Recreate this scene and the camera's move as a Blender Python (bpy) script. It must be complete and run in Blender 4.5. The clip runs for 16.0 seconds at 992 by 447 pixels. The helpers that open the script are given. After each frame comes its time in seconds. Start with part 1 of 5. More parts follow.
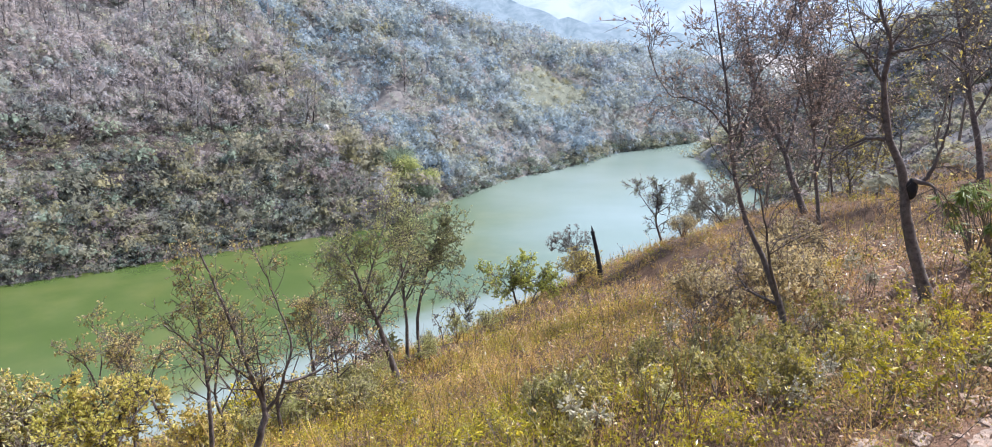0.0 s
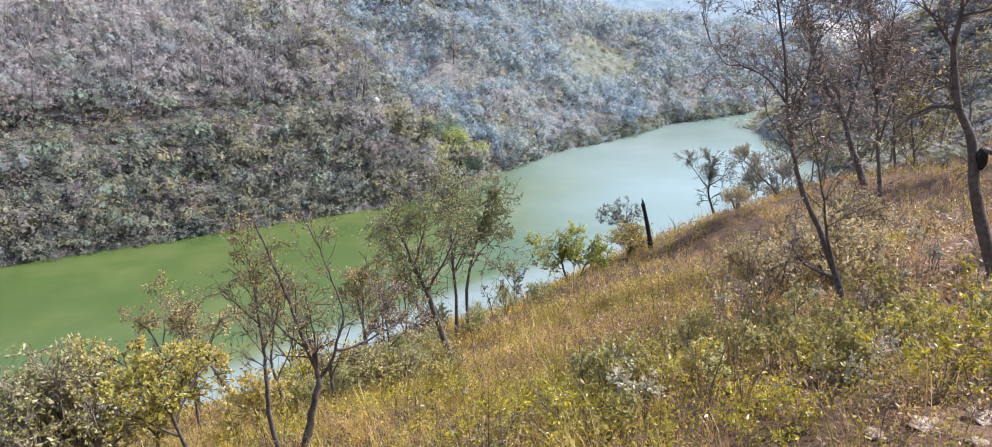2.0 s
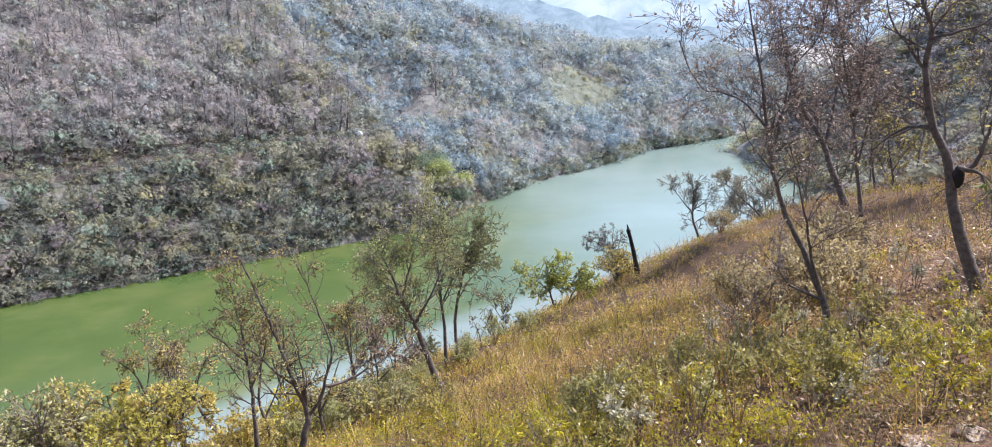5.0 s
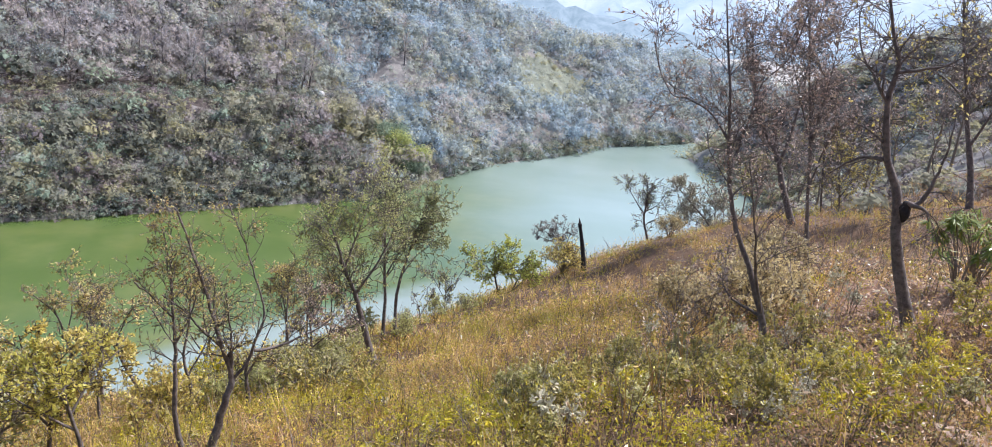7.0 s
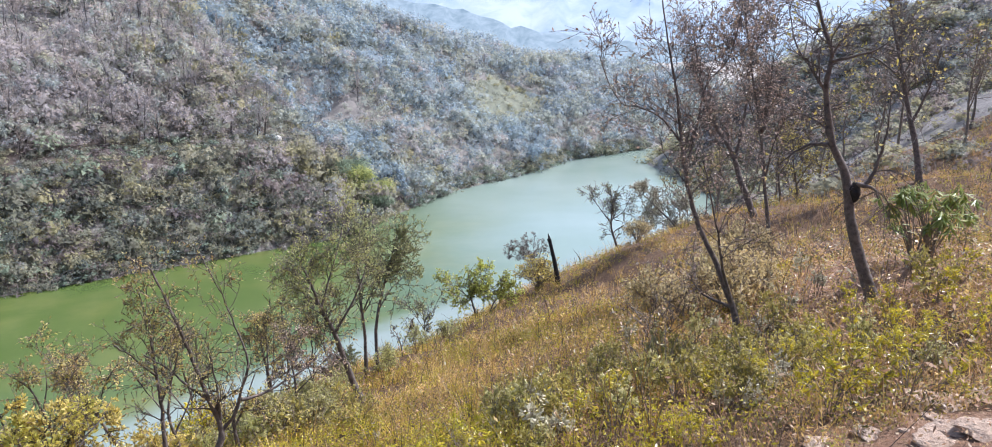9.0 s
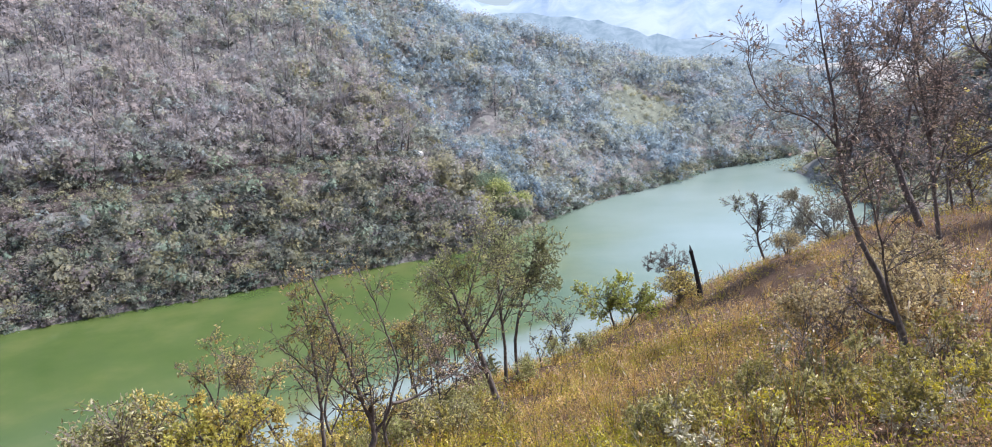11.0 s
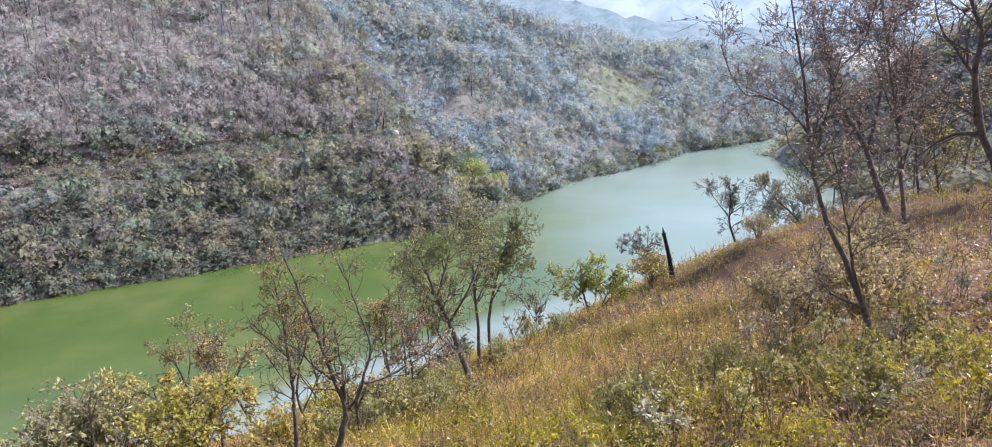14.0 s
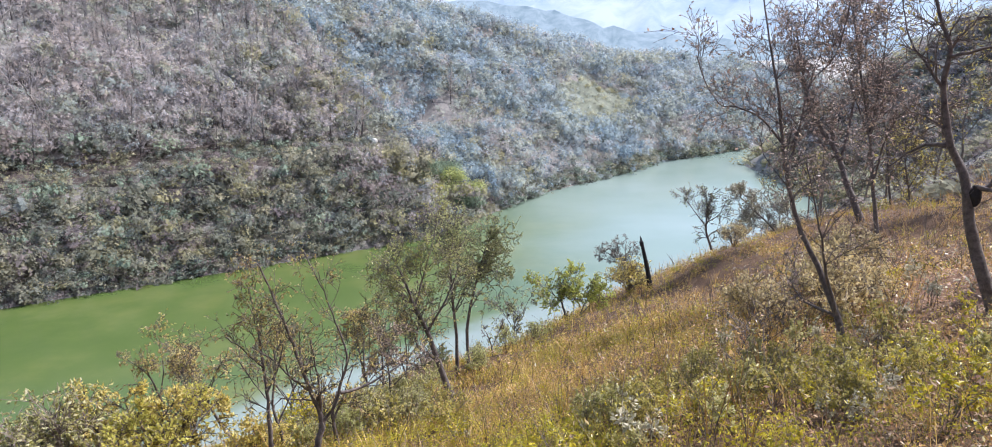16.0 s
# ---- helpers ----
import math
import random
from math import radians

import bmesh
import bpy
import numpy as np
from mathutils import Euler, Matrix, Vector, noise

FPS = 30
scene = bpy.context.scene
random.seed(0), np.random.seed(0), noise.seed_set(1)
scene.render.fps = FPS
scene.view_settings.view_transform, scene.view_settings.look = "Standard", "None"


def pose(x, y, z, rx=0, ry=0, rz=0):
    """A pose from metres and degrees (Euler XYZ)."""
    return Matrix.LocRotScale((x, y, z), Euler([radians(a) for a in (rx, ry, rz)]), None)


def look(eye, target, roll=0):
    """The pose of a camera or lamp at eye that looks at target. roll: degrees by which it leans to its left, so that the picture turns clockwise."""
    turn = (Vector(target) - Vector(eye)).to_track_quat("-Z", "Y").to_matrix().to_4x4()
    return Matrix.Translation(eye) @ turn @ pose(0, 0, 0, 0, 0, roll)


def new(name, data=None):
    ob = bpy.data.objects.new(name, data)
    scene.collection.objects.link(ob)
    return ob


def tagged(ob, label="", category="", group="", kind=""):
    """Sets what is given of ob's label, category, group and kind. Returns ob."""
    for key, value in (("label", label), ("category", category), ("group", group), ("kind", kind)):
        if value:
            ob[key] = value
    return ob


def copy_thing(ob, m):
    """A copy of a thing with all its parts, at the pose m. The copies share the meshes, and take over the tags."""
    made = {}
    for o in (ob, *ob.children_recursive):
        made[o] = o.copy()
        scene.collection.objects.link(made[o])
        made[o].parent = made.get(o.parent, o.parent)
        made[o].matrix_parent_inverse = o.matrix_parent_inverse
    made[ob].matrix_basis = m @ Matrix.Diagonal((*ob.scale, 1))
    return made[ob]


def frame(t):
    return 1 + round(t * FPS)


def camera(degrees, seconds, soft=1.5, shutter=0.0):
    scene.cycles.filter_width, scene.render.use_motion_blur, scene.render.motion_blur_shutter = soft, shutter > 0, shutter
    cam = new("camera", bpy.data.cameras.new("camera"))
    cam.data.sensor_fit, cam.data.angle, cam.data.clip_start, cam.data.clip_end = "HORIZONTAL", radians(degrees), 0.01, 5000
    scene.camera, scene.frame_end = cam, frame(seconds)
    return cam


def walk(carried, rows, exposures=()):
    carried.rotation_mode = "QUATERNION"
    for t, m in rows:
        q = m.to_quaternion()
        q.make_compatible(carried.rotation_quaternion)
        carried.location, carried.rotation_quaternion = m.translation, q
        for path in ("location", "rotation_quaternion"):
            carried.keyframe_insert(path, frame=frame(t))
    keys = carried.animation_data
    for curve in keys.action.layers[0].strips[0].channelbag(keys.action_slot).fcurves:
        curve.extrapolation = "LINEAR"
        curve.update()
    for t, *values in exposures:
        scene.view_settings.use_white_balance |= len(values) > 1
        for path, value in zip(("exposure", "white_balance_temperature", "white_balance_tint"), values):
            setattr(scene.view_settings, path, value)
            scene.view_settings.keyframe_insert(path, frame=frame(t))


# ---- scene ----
cam = camera(68.9, 16.0, soft=0.95)
PATH = [
    (0, (0.036, 0.005, 19.984), (0.029, 1.949, 19.512), 0.35),
    (0.5, (0.038, 0.003, 19.972), (-0.051, 1.952, 19.535), -0.40),
    (1, (0.050, 0.009, 19.971), (-0.018, 1.950, 19.494), -0.40),
    (1.5, (0.029, -0.007, 19.956), (-0.122, 1.921, 19.446), -0.93),
    (2, (0.044, 0.026, 19.961), (-0.098, 1.945, 19.416), -0.58),
    (2.5, (0.040, 0.007, 19.963), (-0.084, 1.927, 19.420), -0.26),
    (3, (0.042, -0.007, 19.979), (-0.072, 1.936, 19.517), -1.69),
    (3.5, (0.041, 0.003, 19.969), (-0.070, 1.936, 19.467), -1.22),
    (4, (0.030, -0.029, 19.976), (-0.115, 1.911, 19.512), -2.10),
    (4.2, (0.056, 0.003, 19.971), (-0.063, 1.939, 19.485), -2.39),
    (6.3, (-0.023, -0.002, 19.995), (-0.137, 1.949, 19.569), -1.13),
    (6.5, (0.020, 0.108, 19.959), (-0.106, 2.057, 19.529), -0.10),
    (6.8, (0.079, 0.268, 19.927), (0.166, 2.195, 19.398), 5.25),
    (7, (0.027, 0.249, 19.968), (0.058, 2.181, 19.453), 5.85),
    (7.5, (0.036, 0.205, 19.937), (0.043, 2.114, 19.342), 4.55),
    (8, (0.078, 0.194, 19.980), (0.183, 2.115, 19.431), 4.92),
    (8.2, (0.068, 0.135, 19.986), (0.162, 2.068, 19.482), 3.07),
    (10.3, (-0.049, -0.084, 20.072), (0.042, 1.874, 19.671), -1.77),
    (10.5, (-0.060, -0.084, 20.071), (-0.104, 1.879, 19.691), -1.87),
    (11, (-0.080, -0.089, 20.028), (-0.340, 1.851, 19.619), -2.53),
    (11.5, (-0.061, -0.075, 20.033), (-0.284, 1.861, 19.583), -1.26),
    (12, (-0.060, -0.096, 20.045), (-0.258, 1.844, 19.601), -1.24),
    (12.5, (-0.058, -0.092, 20.046), (-0.250, 1.850, 19.606), -1.90),
    (13, (-0.046, -0.103, 20.044), (-0.242, 1.846, 19.642), -1.92),
    (13.5, (-0.049, -0.085, 20.036), (-0.216, 1.852, 19.566), -1.44),
    (14, (-0.048, -0.098, 20.033), (-0.241, 1.838, 19.569), -1.52),
    (14.5, (-0.062, -0.090, 20.033), (-0.243, 1.850, 19.579), -1.74),
    (15, (-0.039, -0.087, 20.032), (-0.206, 1.850, 19.563), -1.72),
    (15.5, (-0.049, -0.093, 20.029), (-0.203, 1.848, 19.571), -1.47),
    (16, (-0.028, -0.093, 20.043), (-0.163, 1.852, 19.600), -1.04),
]
walk(cam, [(t, look(eye, target, roll)) for t, eye, target, roll in PATH], [(0.0, 0.48, 5850, 17), (8.2, 0.46, 5850, 17), (10.4, 0.46, 5800, 17), (11.2, 0.34, 5800, 17), (13.5, 0.35, 5850, 17), (14.5, 0.43, 5880, 17), (16.0, 0.45, 5880, 17)])

# ---- sky, sun ----
SUN_EL, SUN_AZ = radians(53), radians(68)
world = bpy.data.worlds.new("sky")
scene.world = world
world.use_nodes = True
wn = world.node_tree
sky = wn.nodes.new("ShaderNodeTexSky")
sky.sky_type, sky.sun_disc = "NISHITA", False
sky.sun_elevation, sky.sun_rotation = SUN_EL, SUN_AZ
sky.dust_density, sky.air_density = 2.2, 1.0
wn.links.new(sky.outputs[0], wn.nodes["Background"].inputs[0])
wn.nodes["Background"].inputs[1].default_value = 0.132
sun = new("sun", bpy.data.lights.new("sun", "SUN"))
sun.data.energy, sun.data.angle, sun.data.color = 5.0, radians(0.6), (1.0, 0.95, 0.88)
sun.matrix_world = look((math.sin(SUN_AZ) * 60, math.cos(SUN_AZ) * 60, math.tan(SUN_EL) * 60 + 20), (0, 0, 20))


# ---- materials ----
def base_material(name):
    m = bpy.data.materials.new(name)
    m.use_nodes = True
    nt = m.node_tree
    return m, nt, nt.nodes["Principled BSDF"]


def ramp(nt, source, stops):
    node = nt.nodes.new("ShaderNodeValToRGB")
    els = node.color_ramp.elements
    while len(els) < len(stops):
        els.new(0.5)
    for el, (pos, col) in zip(els, stops):
        el.position, el.color = pos, (*col, 1)
    nt.links.new(source, node.inputs[0])
    return node.outputs[0]


def noise_node(nt, scale, detail=5.0, rough=0.6, coords=None):
    node = nt.nodes.new("ShaderNodeTexNoise")
    node.inputs["Scale"].default_value, node.inputs["Detail"].default_value, node.inputs["Roughness"].default_value = scale, detail, rough
    if coords is None:
        coords = nt.nodes.new("ShaderNodeNewGeometry").outputs["Position"]
    nt.links.new(coords, node.inputs["Vector"])
    return node.outputs["Fac"]


def mix_colour(nt, fac, a, b, mode="MIX"):
    node = nt.nodes.new("ShaderNodeMix")
    node.data_type, node.blend_type = "RGBA", mode
    for sock, v in ((node.inputs[0], fac), (node.inputs[6], a), (node.inputs[7], b)):
        if isinstance(v, (int, float)):
            sock.default_value = v
        elif isinstance(v, tuple):
            sock.default_value = (*v, 1)
        else:
            nt.links.new(v, sock)
    return node.outputs[2]


def bump(nt, height, strength, distance, bsdf):
    node = nt.nodes.new("ShaderNodeBump")
    node.inputs["Strength"].default_value, node.inputs["Distance"].default_value = strength, distance
    nt.links.new(height, node.inputs["Height"])
    nt.links.new(node.outputs[0], bsdf.inputs["Normal"])


def leaf_material(name, stops, rough=0.5, through_light=0.35, spec=0.25, crown=0.0):
    """Leaves that differ one from another, and let some light through; those of far crowns are too fine to see one by one and take the slope of the crown."""
    m, nt, bsdf = base_material(name)
    island = nt.nodes.new("ShaderNodeNewGeometry").outputs["Random Per Island"]
    if crown:
        tone = nt.nodes.new("ShaderNodeAttribute")
        tone.attribute_name = "tone"
        island = tone.outputs["Fac"]
    n = len(stops)
    col = ramp(nt, island, [(i / max(n - 1, 1), c) for i, c in enumerate(stops)])
    patch = ramp(nt, noise_node(nt, 0.35, 3), [(0.3, (0.72, 0.72, 0.74)), (0.7, (1.2, 1.17, 1.1))])
    col = mix_colour(nt, 1.0, col, patch, "MULTIPLY")
    nt.links.new(col, bsdf.inputs["Base Color"])
    bsdf.inputs["Roughness"].default_value = rough
    bsdf.inputs["Specular IOR Level"].default_value = spec
    tr = nt.nodes.new("ShaderNodeBsdfTranslucent")
    nt.links.new(col, tr.inputs[0])
    mix = nt.nodes.new("ShaderNodeMixShader")
    mix.inputs[0].default_value = through_light
    nt.links.new(bsdf.outputs[0], mix.inputs[1])
    nt.links.new(tr.outputs[0], mix.inputs[2])
    if crown:
        form = nt.nodes.new("ShaderNodeAttribute")
        form.attribute_name = "crown"
        nt.links.new(form.outputs["Vector"], bsdf.inputs["Normal"])
        nt.links.new(form.outputs["Vector"], tr.inputs["Normal"])
    nt.links.new(mix.outputs[0], nt.nodes["Material Output"].inputs["Surface"])
    if crown:
        # each piece stands for a tuft of thin twigs with gaps between them
        gaps = nt.nodes.new("ShaderNodeMixShader")
        gaps.inputs[0].default_value = crown
        nt.links.new(mix.outputs[0], gaps.inputs[1])
        nt.links.new(nt.nodes.new("ShaderNodeBsdfTransparent").outputs[0], gaps.inputs[2])
        nt.links.new(gaps.outputs[0], nt.nodes["Material Output"].inputs["Surface"])
    return m


def bark_material(name, dark, light, scale=9.0):
    m, nt, bsdf = base_material(name)
    n = noise_node(nt, scale, 8, 0.7)
    col = ramp(nt, n, [(0.3, dark), (0.72, light)])
    nt.links.new(col, bsdf.inputs["Base Color"])
    bsdf.inputs["Roughness"].default_value = 0.85
    bump(nt, noise_node(nt, scale * 3, 6), 0.7, 0.02, bsdf)
    return m


def soil_material(name, stops, scale, fine):
    m, nt, bsdf = base_material(name)
    col = ramp(nt, noise_node(nt, scale, 9, 0.68), stops)
    grain = ramp(nt, noise_node(nt, fine, 6, 0.75), [(0.3, (0.6, 0.6, 0.6)), (0.7, (1.3, 1.28, 1.22))])
    nt.links.new(mix_colour(nt, 1.0, col, grain, "MULTIPLY"), bsdf.inputs["Base Color"])
    bsdf.inputs["Roughness"].default_value = 0.95
    bump(nt, noise_node(nt, fine, 8, 0.7), 0.8, 0.08, bsdf)
    return m


STRAW = leaf_material("dry_grass", [(0.641, 0.431, 0.143), (0.8, 0.585, 0.218), (0.498, 0.301, 0.103), (0.712, 0.505, 0.158), (0.379, 0.253, 0.082)], 0.42, 0.35, 0.4)
GRASS = leaf_material("green_grass", [(0.456, 0.419, 0.058), (0.594, 0.503, 0.08), (0.286, 0.278, 0.045), (0.657, 0.514, 0.101)], 0.35, 0.45, 0.4)
YELLOW = leaf_material("yellow_green_leaf", [(0.562, 0.508, 0.039), (0.734, 0.605, 0.049), (0.356, 0.362, 0.039), (0.67, 0.562, 0.054)], 0.32, 0.45, 0.45)
OLIVE = leaf_material("olive_leaf", [(0.441, 0.404, 0.105), (0.567, 0.493, 0.147), (0.304, 0.289, 0.079), (0.662, 0.546, 0.189)], 0.4, 0.45, 0.45)
PALE = leaf_material("pale_leaf", [(0.508, 0.475, 0.173), (0.41, 0.41, 0.13), (0.713, 0.659, 0.389), (0.302, 0.313, 0.097), (0.605, 0.54, 0.216)], 0.4, 0.45, 0.6)
RUST = leaf_material("withered_leaf", [(0.432, 0.243, 0.135), (0.54, 0.335, 0.194), (0.659, 0.508, 0.346), (0.313, 0.167, 0.097), (0.583, 0.443, 0.194)], 0.4, 0.4, 0.4)
WITHER = leaf_material("grey_brown_withered_leaf", [(0.34, 0.245, 0.20), (0.45, 0.335, 0.27), (0.64, 0.54, 0.45), (0.26, 0.18, 0.145), (0.52, 0.42, 0.27)], 0.32, 0.4)
OCHRE = leaf_material("ochre_leaf", [(0.70, 0.58, 0.17), (0.80, 0.69, 0.28), (0.58, 0.48, 0.12), (0.64, 0.58, 0.16)], 0.35, 0.5)
DROOP = leaf_material("long_glossy_leaf", [(0.20, 0.29, 0.07), (0.32, 0.38, 0.09), (0.15, 0.23, 0.06), (0.50, 0.47, 0.12)], 0.38, 0.45, 0.35)
LIME = leaf_material("lime_leaf", [(0.58, 0.635, 0.152), (0.759, 0.759, 0.207), (0.414, 0.497, 0.124), (0.8, 0.773, 0.207)], 0.4, 0.65)
GOLD = leaf_material("golden_green_leaf", [(0.72, 0.66, 0.15), (0.80, 0.73, 0.22), (0.58, 0.57, 0.12), (0.76, 0.66, 0.18)], 0.35, 0.6)
DRYLEAF = leaf_material("dry_bush_leaf", [(0.64, 0.54, 0.28), (0.74, 0.64, 0.38), (0.55, 0.46, 0.23), (0.70, 0.56, 0.28)], 0.45, 0.55)
AIRY = leaf_material("light_olive_leaf", [(0.475, 0.49, 0.191), (0.594, 0.583, 0.265), (0.379, 0.408, 0.148), (0.689, 0.653, 0.35)], 0.35, 0.58)
TAN = leaf_material("tan_leaf", [(0.601, 0.513, 0.167), (0.721, 0.618, 0.247), (0.48, 0.466, 0.145), (0.768, 0.676, 0.382), (0.529, 0.326, 0.145), (0.432, 0.443, 0.135)], 0.36, 0.58)
# pale for bleached leaves; on fresh ones it paints their white glints
PALEGLINT = leaf_material("bleached_and_glint_leaf", [(0.60, 0.56, 0.42), (0.46, 0.45, 0.28), (0.70, 0.66, 0.52), (0.33, 0.34, 0.17)], 0.32, 0.3, 0.5)
SAGE = leaf_material("sage_leaf", [(0.421, 0.46, 0.231), (0.571, 0.589, 0.314), (0.319, 0.367, 0.173), (0.672, 0.668, 0.358)], 0.4, 0.58)
# haze over the far hill is put into these raised, bluish colours
GREYGREEN = leaf_material("hazed_grey_green_scrub", [(0.44, 0.52, 0.52), (0.49, 0.56, 0.53), (0.53, 0.59, 0.52), (0.58, 0.61, 0.50)], 0.9, 0.42, 0.0, 0.58)
DRYBROWN = leaf_material("hazed_brown_scrub", [(0.451, 0.428, 0.45), (0.489, 0.456, 0.465), (0.526, 0.479, 0.47), (0.573, 0.508, 0.47)], 0.9, 0.42, 0.0, 0.58)
MIDOLIVE = leaf_material("hazed_olive_scrub", [(0.421, 0.47, 0.428), (0.48, 0.519, 0.428), (0.529, 0.549, 0.428), (0.588, 0.578, 0.418)], 0.9, 0.42, 0.0, 0.58)
TWIG = leaf_material("grey_twig", [(0.40, 0.385, 0.39), (0.44, 0.42, 0.42), (0.34, 0.325, 0.33)], 0.9, 0.4)
BROWNTWIG = leaf_material("brown_twig", [(0.42, 0.375, 0.35), (0.46, 0.41, 0.38), (0.36, 0.315, 0.295)], 0.9, 0.4)
GREYCROWN = leaf_material("hazed_twiggy_crown", [(0.432, 0.437, 0.465), (0.48, 0.475, 0.494), (0.538, 0.514, 0.509)], 0.9, 0.42, 0.0, 0.58)
# darker, bluer scrub that paints the shade of the gullies
GULLYSHADE = leaf_material("painted_shade_scrub", [(0.322, 0.447, 0.552), (0.364, 0.489, 0.584), (0.406, 0.52, 0.584), (0.458, 0.551, 0.562)], 0.9, 0.42, 0.0, 0.58)
HAZEGREEN = leaf_material("hazed_blue_green_scrub", [(0.4, 0.52, 0.63), (0.45, 0.56, 0.651), (0.5, 0.59, 0.63), (0.56, 0.62, 0.598)], 0.9, 0.42, 0.0, 0.58)
DULLOLIVE = leaf_material("dull_olive_scrub", [(0.27, 0.281, 0.227), (0.356, 0.362, 0.284), (0.475, 0.454, 0.306)], 0.9, 0.35, 0.0, 0.36)
DULLYELLOW = leaf_material("dull_yellow_scrub", [(0.43, 0.415, 0.233), (0.485, 0.463, 0.282), (0.366, 0.361, 0.21)], 0.9, 0.4, 0.0, 0.4)
DULLGREEN = leaf_material("dark_green_scrub", [(0.251, 0.33, 0.254), (0.301, 0.383, 0.299), (0.213, 0.284, 0.216), (0.351, 0.436, 0.316)], 0.9, 0.25, 0.0, 0.36)
FRESH = leaf_material("fresh_far_leaf", [(0.42, 0.48, 0.19), (0.53, 0.56, 0.21), (0.33, 0.40, 0.18), (0.58, 0.58, 0.22)], 0.8, 0.45, 0.1)
SEAGREEN = leaf_material("grey_green_far_leaf", [(0.25, 0.33, 0.24), (0.31, 0.39, 0.28), (0.21, 0.28, 0.21), (0.38, 0.45, 0.31)], 0.8, 0.4, 0.1)
DEEP = leaf_material("deep_green_far_leaf", [(0.13, 0.19, 0.12), (0.17, 0.23, 0.14), (0.11, 0.16, 0.11)], 0.8, 0.3, 0.1)
BROWNWEED = leaf_material("brown_weed_leaf", [(0.265, 0.205, 0.14), (0.32, 0.25, 0.17), (0.21, 0.16, 0.11)], 0.6, 0.3)
# dark weeds that stand in for the shaded gaps between plants
SHADE = leaf_material("shade_gap_weed_leaf", [(0.138, 0.149, 0.057), (0.184, 0.172, 0.069), (0.115, 0.103, 0.052), (0.23, 0.184, 0.092)], 0.4, 0.25)
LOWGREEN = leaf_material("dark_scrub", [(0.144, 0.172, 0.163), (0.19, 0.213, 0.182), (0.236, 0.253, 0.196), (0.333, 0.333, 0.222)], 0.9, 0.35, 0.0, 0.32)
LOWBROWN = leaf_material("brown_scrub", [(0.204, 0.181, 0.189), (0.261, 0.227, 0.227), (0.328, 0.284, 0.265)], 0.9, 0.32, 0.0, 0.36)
FARSTEM = bark_material("dull_brown_stem", (0.06, 0.05, 0.048), (0.11, 0.095, 0.09), 3)
BARK = bark_material("dark_bark", (0.05, 0.042, 0.038), (0.24, 0.20, 0.175))
TWIGBARK = bark_material("brown_twig_bark", (0.06, 0.048, 0.04), (0.19, 0.155, 0.125))
GREYBARK = bark_material("grey_bark", (0.12, 0.095, 0.075), (0.32, 0.27, 0.215))
CHAR = bark_material("charred_wood", (0.008, 0.008, 0.008), (0.035, 0.03, 0.028), 6)
SOIL = soil_material("straw_strewn_soil", [(0.25, (0.06, 0.032, 0.017)), (0.5, (0.12, 0.068, 0.034)), (0.72, (0.21, 0.13, 0.065))], 0.9, 7)
HILL = soil_material("hillside_litter", [(0.25, (0.16, 0.155, 0.15)), (0.5, (0.215, 0.205, 0.195)), (0.75, (0.27, 0.255, 0.235))], 0.22, 2.2)
REDSOIL = soil_material("red_earth", [(0.25, (0.13, 0.07, 0.042)), (0.5, (0.24, 0.14, 0.085)), (0.75, (0.36, 0.245, 0.165))], 1.6, 14)
CLEARING = soil_material("grassy_clearing", [(0.3, (0.125, 0.14, 0.11)), (0.5, (0.17, 0.188, 0.14)), (0.7, (0.225, 0.238, 0.175))], 0.3, 2.5)
# bare earth of the track cut, its shade put into the dark colour
CUT = soil_material("earth_cut_painted_shade", [(0.25, (0.05, 0.04, 0.036)), (0.5, (0.075, 0.06, 0.054)), (0.75, (0.12, 0.098, 0.088))], 0.5, 3)
CHALK = soil_material("bleached_stone", [(0.25, (0.55, 0.53, 0.50)), (0.5, (0.72, 0.70, 0.67)), (0.75, (0.82, 0.80, 0.78))], 3.0, 18)
# ground under the far woods, paled to put haze into its colour
FARHAZE = soil_material("far_hazed_ground", [(0.3, (0.26, 0.255, 0.24)), (0.5, (0.32, 0.31, 0.285)), (0.7, (0.38, 0.36, 0.32))], 0.06, 0.5)
ROCK = soil_material("pinkish_rock", [(0.25, (0.34, 0.24, 0.175)), (0.5, (0.52, 0.40, 0.31)), (0.75, (0.64, 0.54, 0.44))], 3.0, 18)


